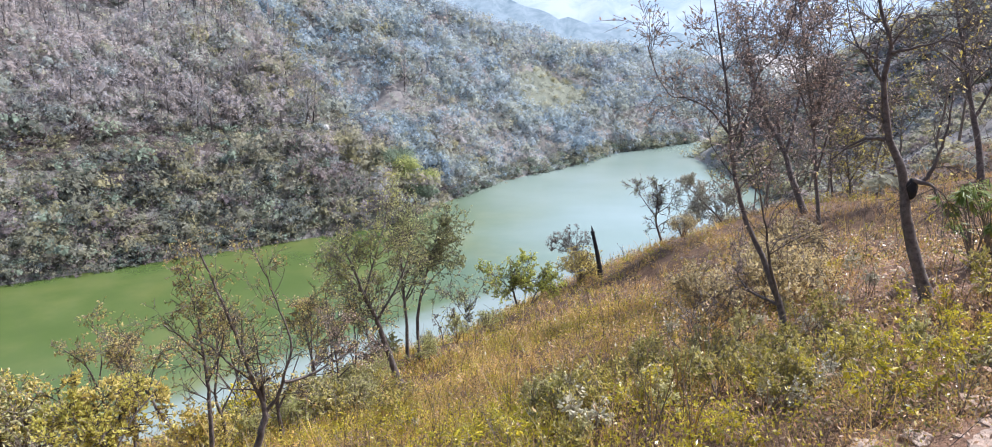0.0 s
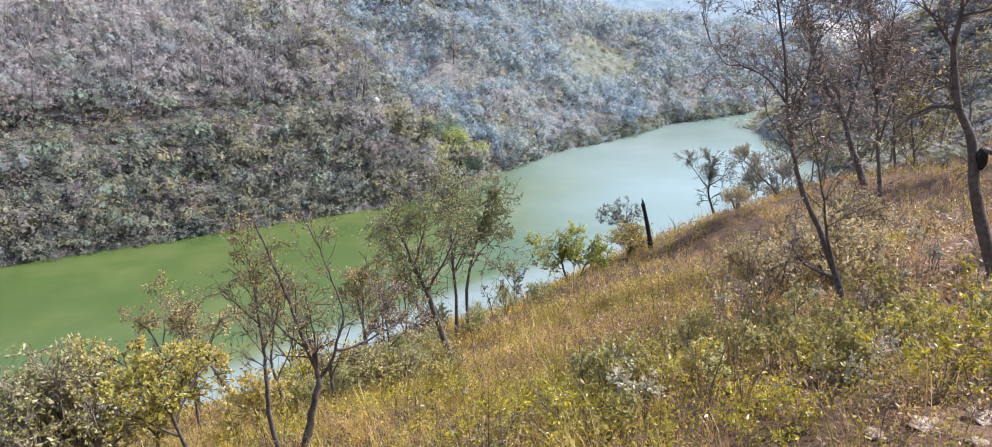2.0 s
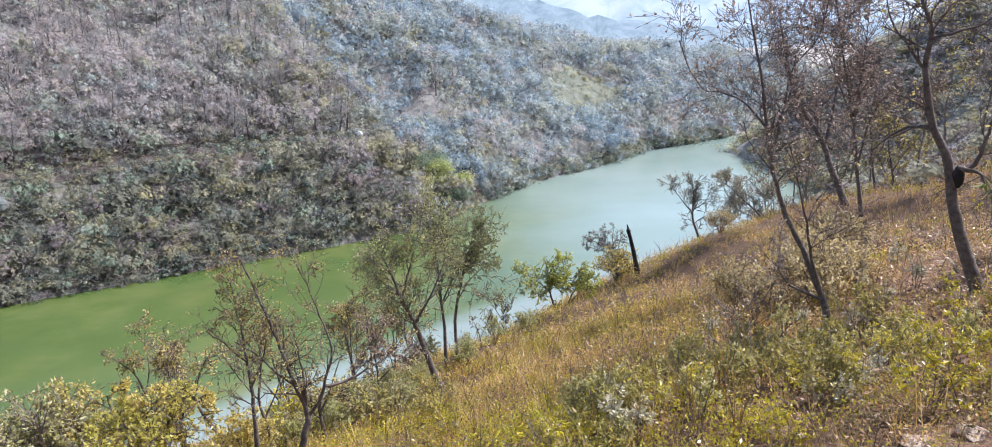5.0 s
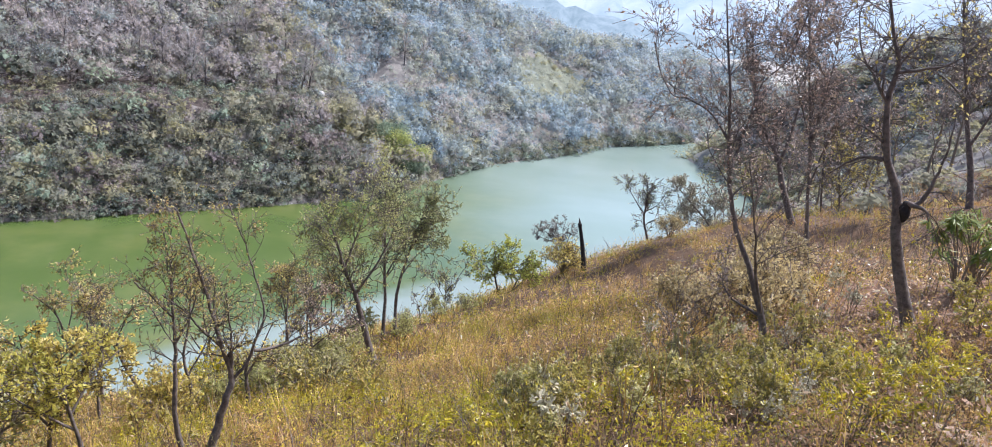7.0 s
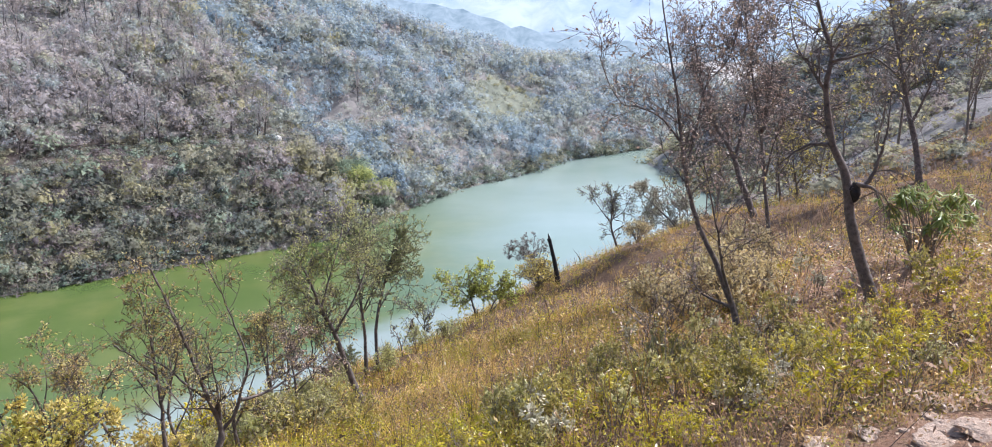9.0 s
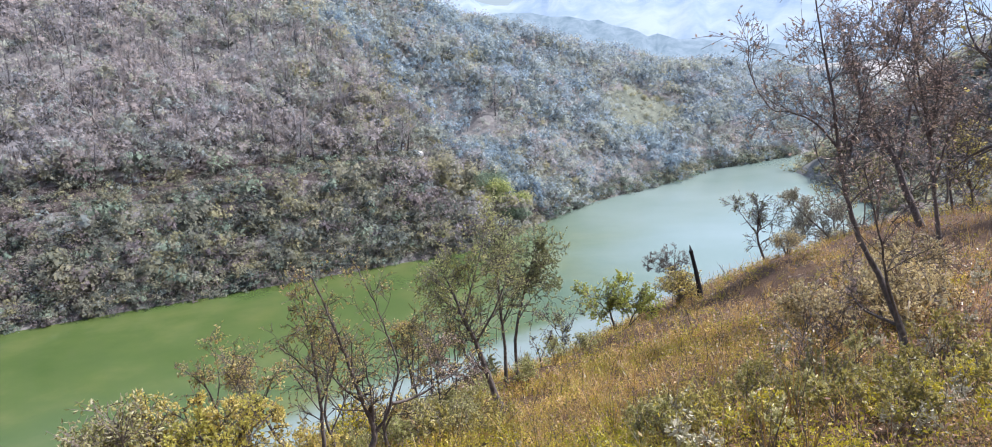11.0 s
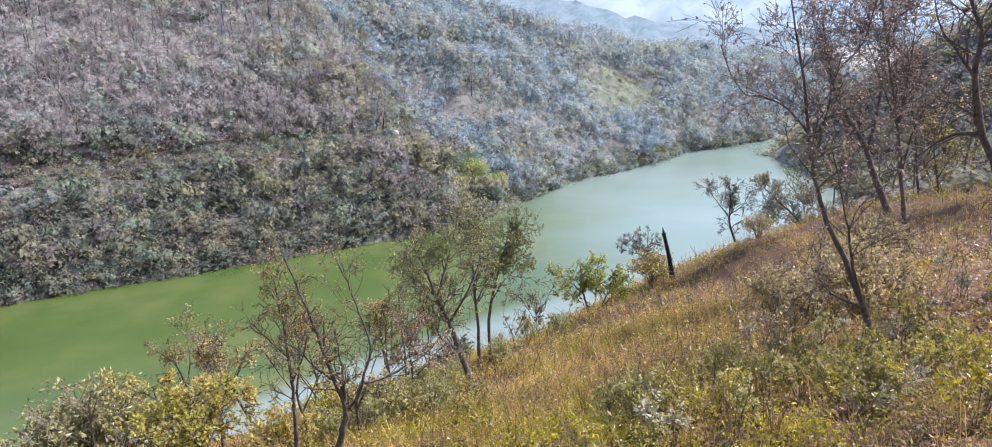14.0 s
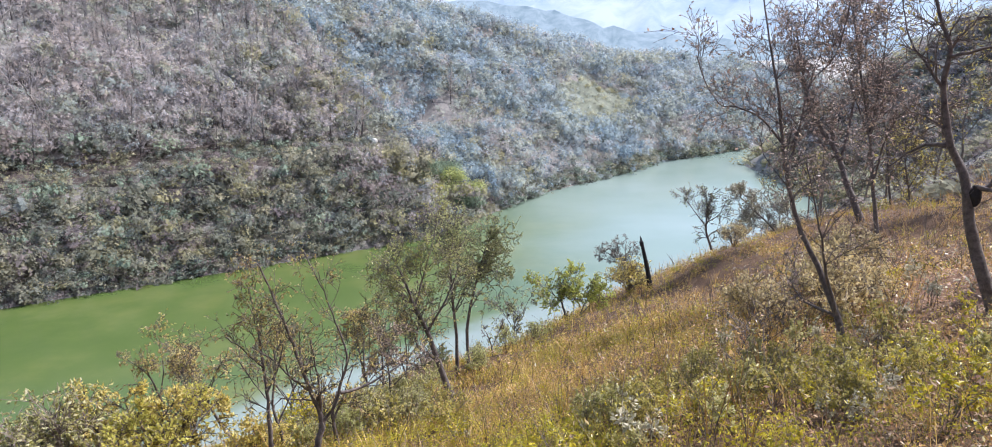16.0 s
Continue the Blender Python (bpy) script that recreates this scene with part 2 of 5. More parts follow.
def water_material():
    m, nt, bsdf = base_material("algae_water_painted_sky")
    pos = nt.nodes.new("ShaderNodeNewGeometry").outputs["Position"]

    def along(vec, lo, hi, wobble, scale):
        dot = nt.nodes.new("ShaderNodeVectorMath")
        dot.operation = "DOT_PRODUCT"
        nt.links.new(pos, dot.inputs[0])
        dot.inputs[1].default_value = vec
        add = nt.nodes.new("ShaderNodeMath")
        add.operation = "MULTIPLY_ADD"
        nt.links.new(noise_node(nt, scale, 4, 0.6, pos), add.inputs[0])
        add.inputs[1].default_value = wobble
        nt.links.new(dot.outputs["Value"], add.inputs[2])
        rng = nt.nodes.new("ShaderNodeMapRange")
        rng.interpolation_type = "SMOOTHSTEP"
        rng.inputs["From Min"].default_value, rng.inputs["From Max"].default_value = lo + wobble / 2, hi + wobble / 2
        nt.links.new(add.outputs[0], rng.inputs["Value"])
        return rng.outputs[0]

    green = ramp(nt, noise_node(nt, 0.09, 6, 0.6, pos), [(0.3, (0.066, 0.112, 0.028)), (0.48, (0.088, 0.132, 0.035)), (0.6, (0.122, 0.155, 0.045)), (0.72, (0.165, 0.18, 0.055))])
    # grey up the valley is reflected sky put into the base colour
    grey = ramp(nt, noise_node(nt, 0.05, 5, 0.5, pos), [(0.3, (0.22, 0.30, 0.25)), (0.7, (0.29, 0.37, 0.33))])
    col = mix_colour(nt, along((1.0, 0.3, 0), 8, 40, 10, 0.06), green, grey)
    # clear water along the near bank, its pale sky reflection painted in
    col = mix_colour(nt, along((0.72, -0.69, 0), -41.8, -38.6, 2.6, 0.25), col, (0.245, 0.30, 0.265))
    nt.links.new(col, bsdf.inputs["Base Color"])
    bsdf.inputs["Roughness"].default_value = 0.12
    bsdf.inputs["IOR"].default_value = 1.33
    bump(nt, noise_node(nt, 1.6, 4, 0.6, pos), 0.12, 0.05, bsdf)
    return m


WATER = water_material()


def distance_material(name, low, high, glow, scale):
    """A far range seen through kilometres of bright air, which its painted glow stands for."""
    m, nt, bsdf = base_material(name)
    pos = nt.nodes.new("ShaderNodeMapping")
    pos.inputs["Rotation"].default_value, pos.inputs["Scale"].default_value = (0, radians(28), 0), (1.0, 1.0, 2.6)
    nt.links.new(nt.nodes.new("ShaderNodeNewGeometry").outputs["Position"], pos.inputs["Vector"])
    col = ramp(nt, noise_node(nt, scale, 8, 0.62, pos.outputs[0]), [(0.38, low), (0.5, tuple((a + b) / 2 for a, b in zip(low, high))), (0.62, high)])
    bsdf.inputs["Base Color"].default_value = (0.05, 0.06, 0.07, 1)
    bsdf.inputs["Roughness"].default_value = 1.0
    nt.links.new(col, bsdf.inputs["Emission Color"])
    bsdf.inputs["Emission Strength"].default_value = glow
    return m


# haze of the far mountains, put into pale emission colours
RANGE = distance_material("distant_range_haze_glow", (0.42, 0.57, 0.74), (0.68, 0.79, 0.88), 0.80, 0.006)
RIDGE = distance_material("middle_ridge_haze_glow", (0.24, 0.34, 0.40), (0.37, 0.48, 0.545), 0.85, 0.09)


# ---- geometry helpers ----
class Geo:
    """Vertices and faces gathered for one mesh."""

    def __init__(self):
        self.v, self.f = [], []

    def tube(self, pts, radii, sides=6):
        n0, last = len(self.v), len(pts) - 1
        for i, p in enumerate(pts):
            d = (pts[min(i + 1, last)] - pts[max(i - 1, 0)]).normalized()
            a = d.cross(Vector((0.31, 0.87, 0.38))).normalized()
            b = d.cross(a)
            for k in range(sides):
                t = 2 * math.pi * k / sides
                self.v.append(p + (a * math.cos(t) + b * math.sin(t)) * radii[i])
        for i in range(last):
            for k in range(sides):
                p, q = n0 + i * sides + k, n0 + i * sides + (k + 1) % sides
                self.f.append((p, q, q + sides, p + sides))
        self.v.append(pts[-1] + (pts[-1] - pts[-2]).normalized() * radii[-1])
        for k in range(sides):
            self.f.append((n0 + last * sides + k, n0 + last * sides + (k + 1) % sides, len(self.v) - 1))

    def leaf(self, p, d, side, length, width, fold=0.25):
        """A leaf folded along its midrib."""
        up = d.cross(side).normalized()
        n0 = len(self.v)
        mid = p + d * length * 0.45
        self.v += [p, mid + side * width * 0.5 + up * width * fold, p + d * length, mid - side * width * 0.5 + up * width * fold]
        self.f += [(n0, n0 + 1, n0 + 2), (n0, n0 + 2, n0 + 3)]


def finish(name, geo, materials, smooth=False):
    me = bpy.data.meshes.new(name)
    me.from_pydata([tuple(v) for v in geo.v], [], geo.f)
    for m in materials:
        me.materials.append(m)
    if smooth:
        me.polygons.foreach_set("use_smooth", [True] * len(me.polygons))
    me.update()
    return me


def part(name, geo, material, parent, label="", smooth=False):
    ob = new(name, finish(name, geo, [material], smooth))
    ob.parent = parent
    return tagged(ob, label)


def stuff_mesh(name, corners, per, mats, index, slopes=None, tones=None):
    """One mesh of many small faces with per corners each."""
    corners = np.asarray(corners, np.float32).reshape(-1, 3)
    n = len(corners) // per
    me = bpy.data.meshes.new(name)
    me.vertices.add(len(corners))
    me.vertices.foreach_set("co", corners.ravel())
    me.loops.add(n * per)
    me.loops.foreach_set("vertex_index", np.arange(n * per, dtype=np.int32))
    me.polygons.add(n)
    me.polygons.foreach_set("loop_start", np.arange(n, dtype=np.int32) * per)
    for m in mats:
        me.materials.append(m)
    me.polygons.foreach_set("material_index", np.asarray(index, np.int32))
    if slopes is not None:
        me.attributes.new("crown", "FLOAT_VECTOR", "POINT").data.foreach_set("vector", np.asarray(slopes, np.float32).ravel())
        me.attributes.new("tone", "FLOAT", "POINT").data.foreach_set("value", np.repeat(np.asarray(tones, np.float32), per))
    me.update()
    return new(name, me)


# ---- ground, water, distance ----
def bumps(x, y, size, seed):
    """Smooth uneven relief from a few crossing waves, about -1 to 1."""
    rng = np.random.RandomState(seed)
    total = 0
    for k in range(5):
        a, ph, f = rng.uniform(0, 6.28), rng.uniform(0, 6.28), rng.uniform(0.6, 1.7)
        total = total + np.sin((x * np.cos(a) + y * np.sin(a)) * f * 6.28 / size + ph + 1.3 * np.sin((y * np.cos(a) - x * np.sin(a)) * f * 4.1 / size + ph * 2))
    return total / 3.2


def bank(x, y):
    """Metres uphill from the near shore."""
    s = 0.69 * x + 0.72 * y
    return 34.3 + 0.72 * x - 0.69 * y + np.interp(s, [-60, 0, 14, 30, 50, 85, 100, 123, 150, 250], [20, 3, 1.6, 0.7, 0.3, 2, 9, 34, 44, 25])


def crest(x, y):
    """A swell of the near slope above the water's edge."""
    u, s = bank(x, y), 0.69 * x + 0.72 * y
    return np.interp(s, [16, 24.4, 28.5, 36, 42, 60], [0, 0.75, 1.25, 2.0, 1.6, 0.4]) * np.clip((u - 2) / 13, 0, 1) * np.clip((34 - u) / 17, 0, 1)


def near_height(x, y):
    u = bank(x, y)
    r = np.hypot(x, y)
    k = np.minimum(u - 1.3 * np.clip((8 - u) / 7, 0, 1), 36) / 36
    z = 16.1 * k * (1 + 0.26 * (1 - np.maximum(k, -1)))
    e = np.clip((0.94 * y - 0.35 * x - 0.6) / 3.8, 0, 1)
    z = z + 2.2 * (1 - e * e * (3 - 2 * e))
    z = z + 0.75 * np.clip(u - 43, 0, 45) + crest(x, y)
    k = np.clip((0.69 * x + 0.72 * y - 42) / 40, 0, 1)
    k = k * k * (3 - 2 * k)
    z = z + 0.3 * np.clip(u - 10, 0, 34) * k
    z = np.minimum(z, 80 - 54 * k + 1.5 * bumps(x, y, 40, 27))
    z = z + 0.35 * bumps(x, y, 11, 3) * np.clip((r - 4) / 10, 0, 1) * np.clip(u / 6, 0, 1)
    return z


def beyond(x, y):
    """Metres from the far shore up the opposite side, and the way along it."""
    sf = 0.66 * x + 0.75 * y
    d0 = np.interp(sf, [-60, -20, 16, 37, 52, 63, 74, 84, 97, 108, 120, 132, 200], [84, 78, 70.5, 66, 63, 66.5, 70, 72.5, 73, 74, 77, 75, 69])
    return -0.75 * x + 0.66 * y - d0, sf


def far_height(x, y):
    v, sf = beyond(x, y)
    cap = np.interp(sf, [0, 60, 98, 126, 145, 190, 260], [66, 59, 57, 51, 35, 20, 17])
    slope = np.interp(sf, [20, 45, 75, 110, 150], [0.42, 0.45, 0.55, 0.5, 0.42])
    w = np.maximum(v, 0)
    z = cap * (1 - np.exp(-slope * w / cap * 1.42))
    z = z - 0.12 * np.clip(v - 120, 0, 200)
    gully = np.exp(-(((sf - 66 - 0.16 * w) / 7) ** 2)) * np.clip(w / 25, 0, 1) * 3.0
    gully = gully + np.exp(-(((sf - 108 - 0.1 * w) / 8) ** 2)) * np.clip(w / 30, 0, 1) * 3.0
    z = z - gully + (1.3 * bumps(x, y, 33, 7) + 0.5 * bumps(x, y, 12, 9)) * np.clip(w / 20, 0, 1)
    # the cut of an old track that follows one contour
    t = (z - 9.5 - 0.02 * (sf - 40)) / 1.6
    z = z - 1.5 * t * np.exp(-t * t) * 0.85
    return np.where(v > 0, z, 0.3 * v)


def height(x, y):
    return np.maximum(near_height(x, y), far_height(x, y))


def ground_z(x, y):
    return float(height(np.array([x], float), np.array([y], float))[0])


def in_clearing(x, y):
    v, sf = beyond(x, y)
    return ((sf - 125) / 20) ** 2 + ((v - 19 - 0.35 * (sf - 125)) / 7) ** 2 + 0.4 * bumps(x, y, 14, 5) < 1


def build_ground():
    r = [0.02, 0.5]
    while r[-1] < 4200:
        r.append(r[-1] + min(max(0.012 * r[-1], 0.22), 1.5) if r[-1] < 260 else r[-1] * 1.12)
    r = np.array(r)
    a = np.radians(np.concatenate([np.arange(-46, 46, 0.6), np.arange(46, 314, 4.0)]))
    n = len(a)
    R, A = np.meshgrid(r, a, indexing="ij")
    X, Y = R * np.sin(A), R * np.cos(A)
    Z = height(X, Y)
    Z = Z + 0.05 * bumps(X, Y, 1.7, 21) * np.clip(1 - R / 60, 0, 1)
    co = np.stack([X, Y, Z], -1).reshape(-1, 3)
    i, j = np.arange(len(r) - 1)[:, None] * n, np.arange(n)[None]
    q = np.stack([i + j, i + (j + 1) % n, i + n + (j + 1) % n, i + n + j], -1).reshape(-1, 4)
    co[:n] = co[:n].mean(0) + (co[:n] - co[:n].mean(0)) * 0.001
    me = bpy.data.meshes.new("ground")
    me.from_pydata(co.tolist(), [], q.tolist() + [tuple(range(n))[::-1]])
    cx, cy = co[q].mean(1)[:, 0], co[q].mean(1)[:, 1]
    idx = np.where(far_height(cx, cy) > near_height(cx, cy), 1, 0)
    idx = np.where((idx == 1) & in_clearing(cx, cy), 3, idx)
    bare = (np.hypot(cx - 5.6, cy - 5.6) < 2.1 + 0.7 * bumps(cx, cy, 2.5, 4)) | (0.94 * cy - 0.35 * cx < 1.2 + 0.5 * bumps(cx, cy, 3, 8))
    idx = np.where((idx == 0) & bare & (np.hypot(cx, cy) < 40), 2, idx)
    idx = np.where((idx == 0) & (np.hypot(cx, cy) > 62), 1, idx)
    idx = np.where((idx == 0) & (np.hypot(cx - 10.2, (cy - 16.5) * 0.8) < 4.2 + 0.9 * bumps(cx, cy, 4, 14)), 2, idx)
    cv, cs = beyond(cx, cy)
    cz = co[q].mean(1)[:, 2]
    # faces along the track take the dark colour that stands in for shade
    idx = np.where((idx == 1) & (np.abs(cz - 9.6 - 0.02 * (cs - 40)) < 1.3) & (cs < 70) & (cv > 0), 4, idx)
    # with distance the ground switches to the colour that has haze painted in
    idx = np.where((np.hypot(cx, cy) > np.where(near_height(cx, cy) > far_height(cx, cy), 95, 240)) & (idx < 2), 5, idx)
    for m in (SOIL, HILL, REDSOIL, CLEARING, CUT, FARHAZE):
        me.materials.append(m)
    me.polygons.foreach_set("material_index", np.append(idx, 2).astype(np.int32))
    me.polygons.foreach_set("use_smooth", [True] * len(me.polygons))
    me.update()
    return tagged(new("ground", me), "dry hillside earth strewn with straw and litter", "ground", kind="structure")


build_ground()

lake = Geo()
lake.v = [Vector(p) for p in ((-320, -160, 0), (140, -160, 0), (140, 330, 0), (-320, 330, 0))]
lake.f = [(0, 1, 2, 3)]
tagged(new("water", finish("water", lake, [WATER])), "still lake water, green with algae, sky reflection painted into its paler parts", "water", kind="structure")


def mountain_range(name, dist, lo, hi, az0, az1, seed, depth, material, foot, reach, rough=0.25):
    """A range with a jagged crest and spurs that come down towards the valley."""
    geo, n, m = Geo(), 150, 10
    for i in range(n + 1):
        az = az0 + (az1 - az0) * i / n
        k = min(max((az - foot) / reach, 0), 1)
        crest = lo + (hi - lo) * ((1 - rough) * k * k * (3 - 2 * k) + rough * float(bumps(np.array(az * 7.0), np.array(0.0), 95, seed)))
        crest += 0.06 * (hi - lo) * float(bumps(np.array(az * 7.0), np.array(3.0), 17, seed + 1))
        for k in range(m + 1):
            f = k / m
            d = dist + depth * f + 0.1 * depth * float(bumps(np.array(az * 7.0), np.array(f * 40), 22, seed + 2))
            z = 20 + d * math.tan(radians(crest)) * f ** 0.8 - (1 - f) * 60
            geo.v.append(Vector((d * math.sin(radians(az)), d * math.cos(radians(az)), z)))
    for i in range(n):
        for k in range(m):
            a = i * (m + 1) + k
            geo.f.append((a, a + m + 1, a + m + 2, a + 1))
    return tagged(new(name, finish(name, geo, [material], True)), "pale blue mountains far off in haze", "mountains", kind="structure")


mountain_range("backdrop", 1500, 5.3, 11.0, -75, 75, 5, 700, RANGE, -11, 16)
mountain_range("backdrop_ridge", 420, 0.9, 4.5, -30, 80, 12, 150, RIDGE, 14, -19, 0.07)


# ---- trees ----
def spline(pts, steps=4):
    out = []
    for i in range(len(pts) - 1):
        p0, p1, p2, p3 = pts[max(i - 1, 0)], pts[i], pts[i + 1], pts[min(i + 2, len(pts) - 1)]
        for s in range(steps):
            t = s / steps
            out.append(0.5 * ((2 * p1) + (p2 - p0) * t + (2 * p0 - 5 * p1 + 4 * p2 - p3) * t * t + (3 * p1 - p0 - 3 * p2 + p3) * t ** 3))
    return out + [pts[-1]]


def any_way(rng):
    return Vector((rng.gauss(0, 1), rng.gauss(0, 1), rng.gauss(0, 1))).normalized()


def sprig(rng, twigs, leaves, p, d, length, r, level, look_):
    """A branch with its smaller branches; leaves sit on the last ones."""
    n = 3 if level else 1
    pts, cur = [p], d.copy()
    for _ in range(n):
        cur = (cur + any_way(rng) * look_["crook"] + Vector((0, 0, look_["lift"]))).normalized()
        pts.append(pts[-1] + cur * length / n)
    r_end = max(r * 0.45, look_["thin"])
    twigs.tube(pts, [r + (r_end - r) * i / n for i in range(n + 1)], 4 if level > 1 else 3)
    if level == 0:
        for _ in range(look_["leaves"] + (rng.random() < look_["more"])):
            at = pts[0].lerp(pts[-1], 0.25 + 0.75 * rng.random())
            way = (cur * 0.5 + any_way(rng) * 0.8 + Vector((0, 0, look_["hang"]))).normalized()
            side = way.cross(any_way(rng) * 0.75 + Vector((0, 0, 0.8))).normalized()
            size = look_["size"] * rng.uniform(0.6, 1.3)
            leaves.leaf(at, way, side, size, size * look_["slim"])
        return
    for i in range(look_["split"]):
        f = rng.uniform(0.25, 1.0)
        k = min(int(f * n), n - 1)
        at = pts[k].lerp(pts[k + 1], f * n - k)
        out = (cur + any_way(rng) * look_["spread"]).normalized()
        sprig(rng, twigs, leaves, at, out, length * rng.uniform(0.45, 0.75), max(r * 0.55, look_["thin"]), level - 1, look_)


SLOPE = "trees on the near slope"
SHORE = "trees by the near shore"
LOOK = dict(crook=0.40, lift=0.03, thin=0.006, leaves=0, more=0.5, size=0.10, slim=0.55, hang=-0.3, split=5, spread=1.0, dense=3.0, reach=0.24, level=2, taper=0.86)


def tree(name, label, category, spot, radius, limbs, seed, bark, leaf, group="", leaf_label="", **change):
    """A tree grown from the lines of its trunk and limbs, given as sideways and upward metres."""
    look_ = {**LOOK, **change}
    rng = random.Random(seed)
    x, y, turn = spot
    root = new(name)
    root.matrix_world = pose(x, y, ground_z(x, y) - 0.12 - float(crest(x, y)), 0, 0, turn)
    tagged(root, label, category, group)
    twigs, leaves = Geo(), Geo()
    top = max(p[1] for limb in limbs for p in limb)
    main = None
    for k, line in enumerate(limbs):
        lean = rng.uniform(-0.35, 0.35) if k else rng.uniform(-0.05, 0.05)
        pts, depth = [], 0.0
        if main and k:
            near = min(main, key=lambda c: (c.x - line[0][0]) ** 2 + (c.z - line[0][1]) ** 2)
            depth = near.y
        for i, (px, pz) in enumerate(line):
            if i:
                depth += lean * math.hypot(px - line[i - 1][0], pz - line[i - 1][1]) + rng.uniform(-0.04, 0.04)
            pts.append(Vector((px, depth, pz)))
        if not k:
            pts[0].z -= 0.15
        pts = spline(pts)
        pts = [p + any_way(rng) * 0.012 * (i > 0) for i, p in enumerate(pts)]
        if not k:
            main, r0 = pts, radius
        else:
            r0 = radius * max(0.24, 0.55 * (1 - 0.6 * line[0][1] / top))
        last = len(pts) - 1
        radii = [max(r0 * (1 - look_["taper"] * (i / last) ** 0.75) * (1.0 + 0.06 * rng.uniform(-1, 1)), 0.012) for i in range(last + 1)]
        if not k:
            radii[0] *= 1.45
            radii[1] *= 1.15
        limb_geo = Geo()
        limb_geo.tube(pts, radii, 8 if radius > 0.08 else 6)
        part("trunk" if not k else "limb", limb_geo, bark, root, smooth=True)
        span = sum((pts[i + 1] - pts[i]).length for i in range(last))
        first = 0.42 if not k else 0.22
        for _ in range(max(3, int(span * look_["dense"]))):
            f = first + (1 - first) * rng.random() ** 0.8
            i = min(int(f * last), last - 1)
            d = (pts[i + 1] - pts[i]).normalized()
            out = (d * 0.8 + any_way(rng) * 0.9 + Vector((0, 0, 0.25))).normalized()
            sprig(rng, twigs, leaves, pts[i], out, top * look_["reach"] * rng.uniform(0.5, 1.1) * (1.15 - 0.5 * f), max(min(radii[i] * 0.42, 0.03), look_["thin"] * 1.6), look_["level"], look_)
    part("twig_crown", twigs, TWIGBARK if group == SHORE else bark, root)
    if leaves.f:
        part("foliage", leaves, leaf, root, leaf_label)
    return root


tree("bare_tree", "tall dark-barked tree with few withered leaves", "tree", (6.00, 13.50, -24.0), 0.082, [
    [(0, 0), (-0.35, 1.02), (-0.7, 1.9), (-1.15, 2.76), (-1.43, 3.62), (-1.62, 4.61), (-1.74, 5.45), (-1.95, 6.39), (-2.17, 7.54)],
    [(-1.61, 4.48), (-1.96, 4.9), (-2.4, 5.13), (-2.81, 5.22), (-3.11, 5.68), (-3.27, 6.16)],
    [(-1.48, 3.93), (-1.31, 4.86), (-1.2, 5.58), (-0.8, 6.15), (-0.65, 7.04)],
    [(-0.4, 1.15), (-0.62, 2.04), (-0.74, 2.8), (-0.93, 3.66), (-1.06, 4.27)],
    [(-0.4, 1.15), (-0.85, 1.28), (-1.07, 1.41), (-1.31, 1.76)]], 11, BARK, WITHER, SLOPE, "sparse reddish brown leaves", reach=0.18, leaves=1, more=0.4, size=0.08, thin=0.0045, dense=3.4)
tree("bare_tree", "slender dark tree with withered leaves", "tree", (11.01, 23.16, -25.4), 0.10, [
    [(0, 0), (-0.34, 1.09), (-0.62, 2.77), (-0.85, 4.41), (-1.19, 6.01), (-1.54, 7.78), (-1.79, 9.49)],
    [(-0.64, 2.98), (-0.46, 4.23), (-0.17, 5.05), (0.32, 5.46)],
    [(-0.85, 4.41), (-1.47, 6.01), (-2.09, 7.59)],
    [(-0.87, 4.62), (-0.68, 6.41), (-0.65, 8.33)]], 12, BARK, WITHER, SLOPE, "withered brown leaves", thin=0.007, reach=0.17, leaves=2, more=0.3, size=0.10)
tree("bare_tree", "thick leaning dark tree with withered leaves", "tree", (15.58, 34.51, -24.3), 0.24, [
    [(0, 0), (-0.55, 1.29), (-1.4, 3.27), (-1.85, 4.49), (-3.02, 6.28), (-3.61, 8.24), (-4.09, 10.61)],
    [(-1.68, 4.19), (-1.35, 6.78), (-1.31, 9.42), (-1.15, 11.95)]], 13, BARK, WITHER, SLOPE, "withered brown leaves", thin=0.010, reach=0.2, leaves=2, size=0.13, dense=2.8)
nest_tree = tree("crooked_tree", "crooked dark tree with a black nest", "tree", (8.92, 14.03, -32.4), 0.15, [
    [(0, 0), (-0.39, 0.88), (-0.69, 1.77), (-0.86, 2.66), (-1.16, 3.32), (-1.4, 4.41), (-1.35, 5.14), (-1.61, 5.86), (-1.84, 6.7)],
    [(-1.24, 3.32), (-1.58, 3.3), (-1.91, 3.1), (-2.19, 2.82)],
    [(-0.77, 2.48), (-0.43, 2.6), (-0.28, 3.09), (-0.2, 3.71), (-0.22, 4.43)],
    [(-1.33, 5.02), (-0.95, 5.11), (-0.55, 5.25), (-0.27, 5.48)],
    [(-1.4, 4.41), (-1.69, 4.83), (-2.1, 5.39), (-2.29, 6.13)],
    [(-0.64, 2.53), (-0.31, 2.46), (-0.21, 2.28)]], 14, BARK, OCHRE, SLOPE, "few yellow leaves", reach=0.18, more=0.4, size=0.09, dense=2.4, thin=0.005)
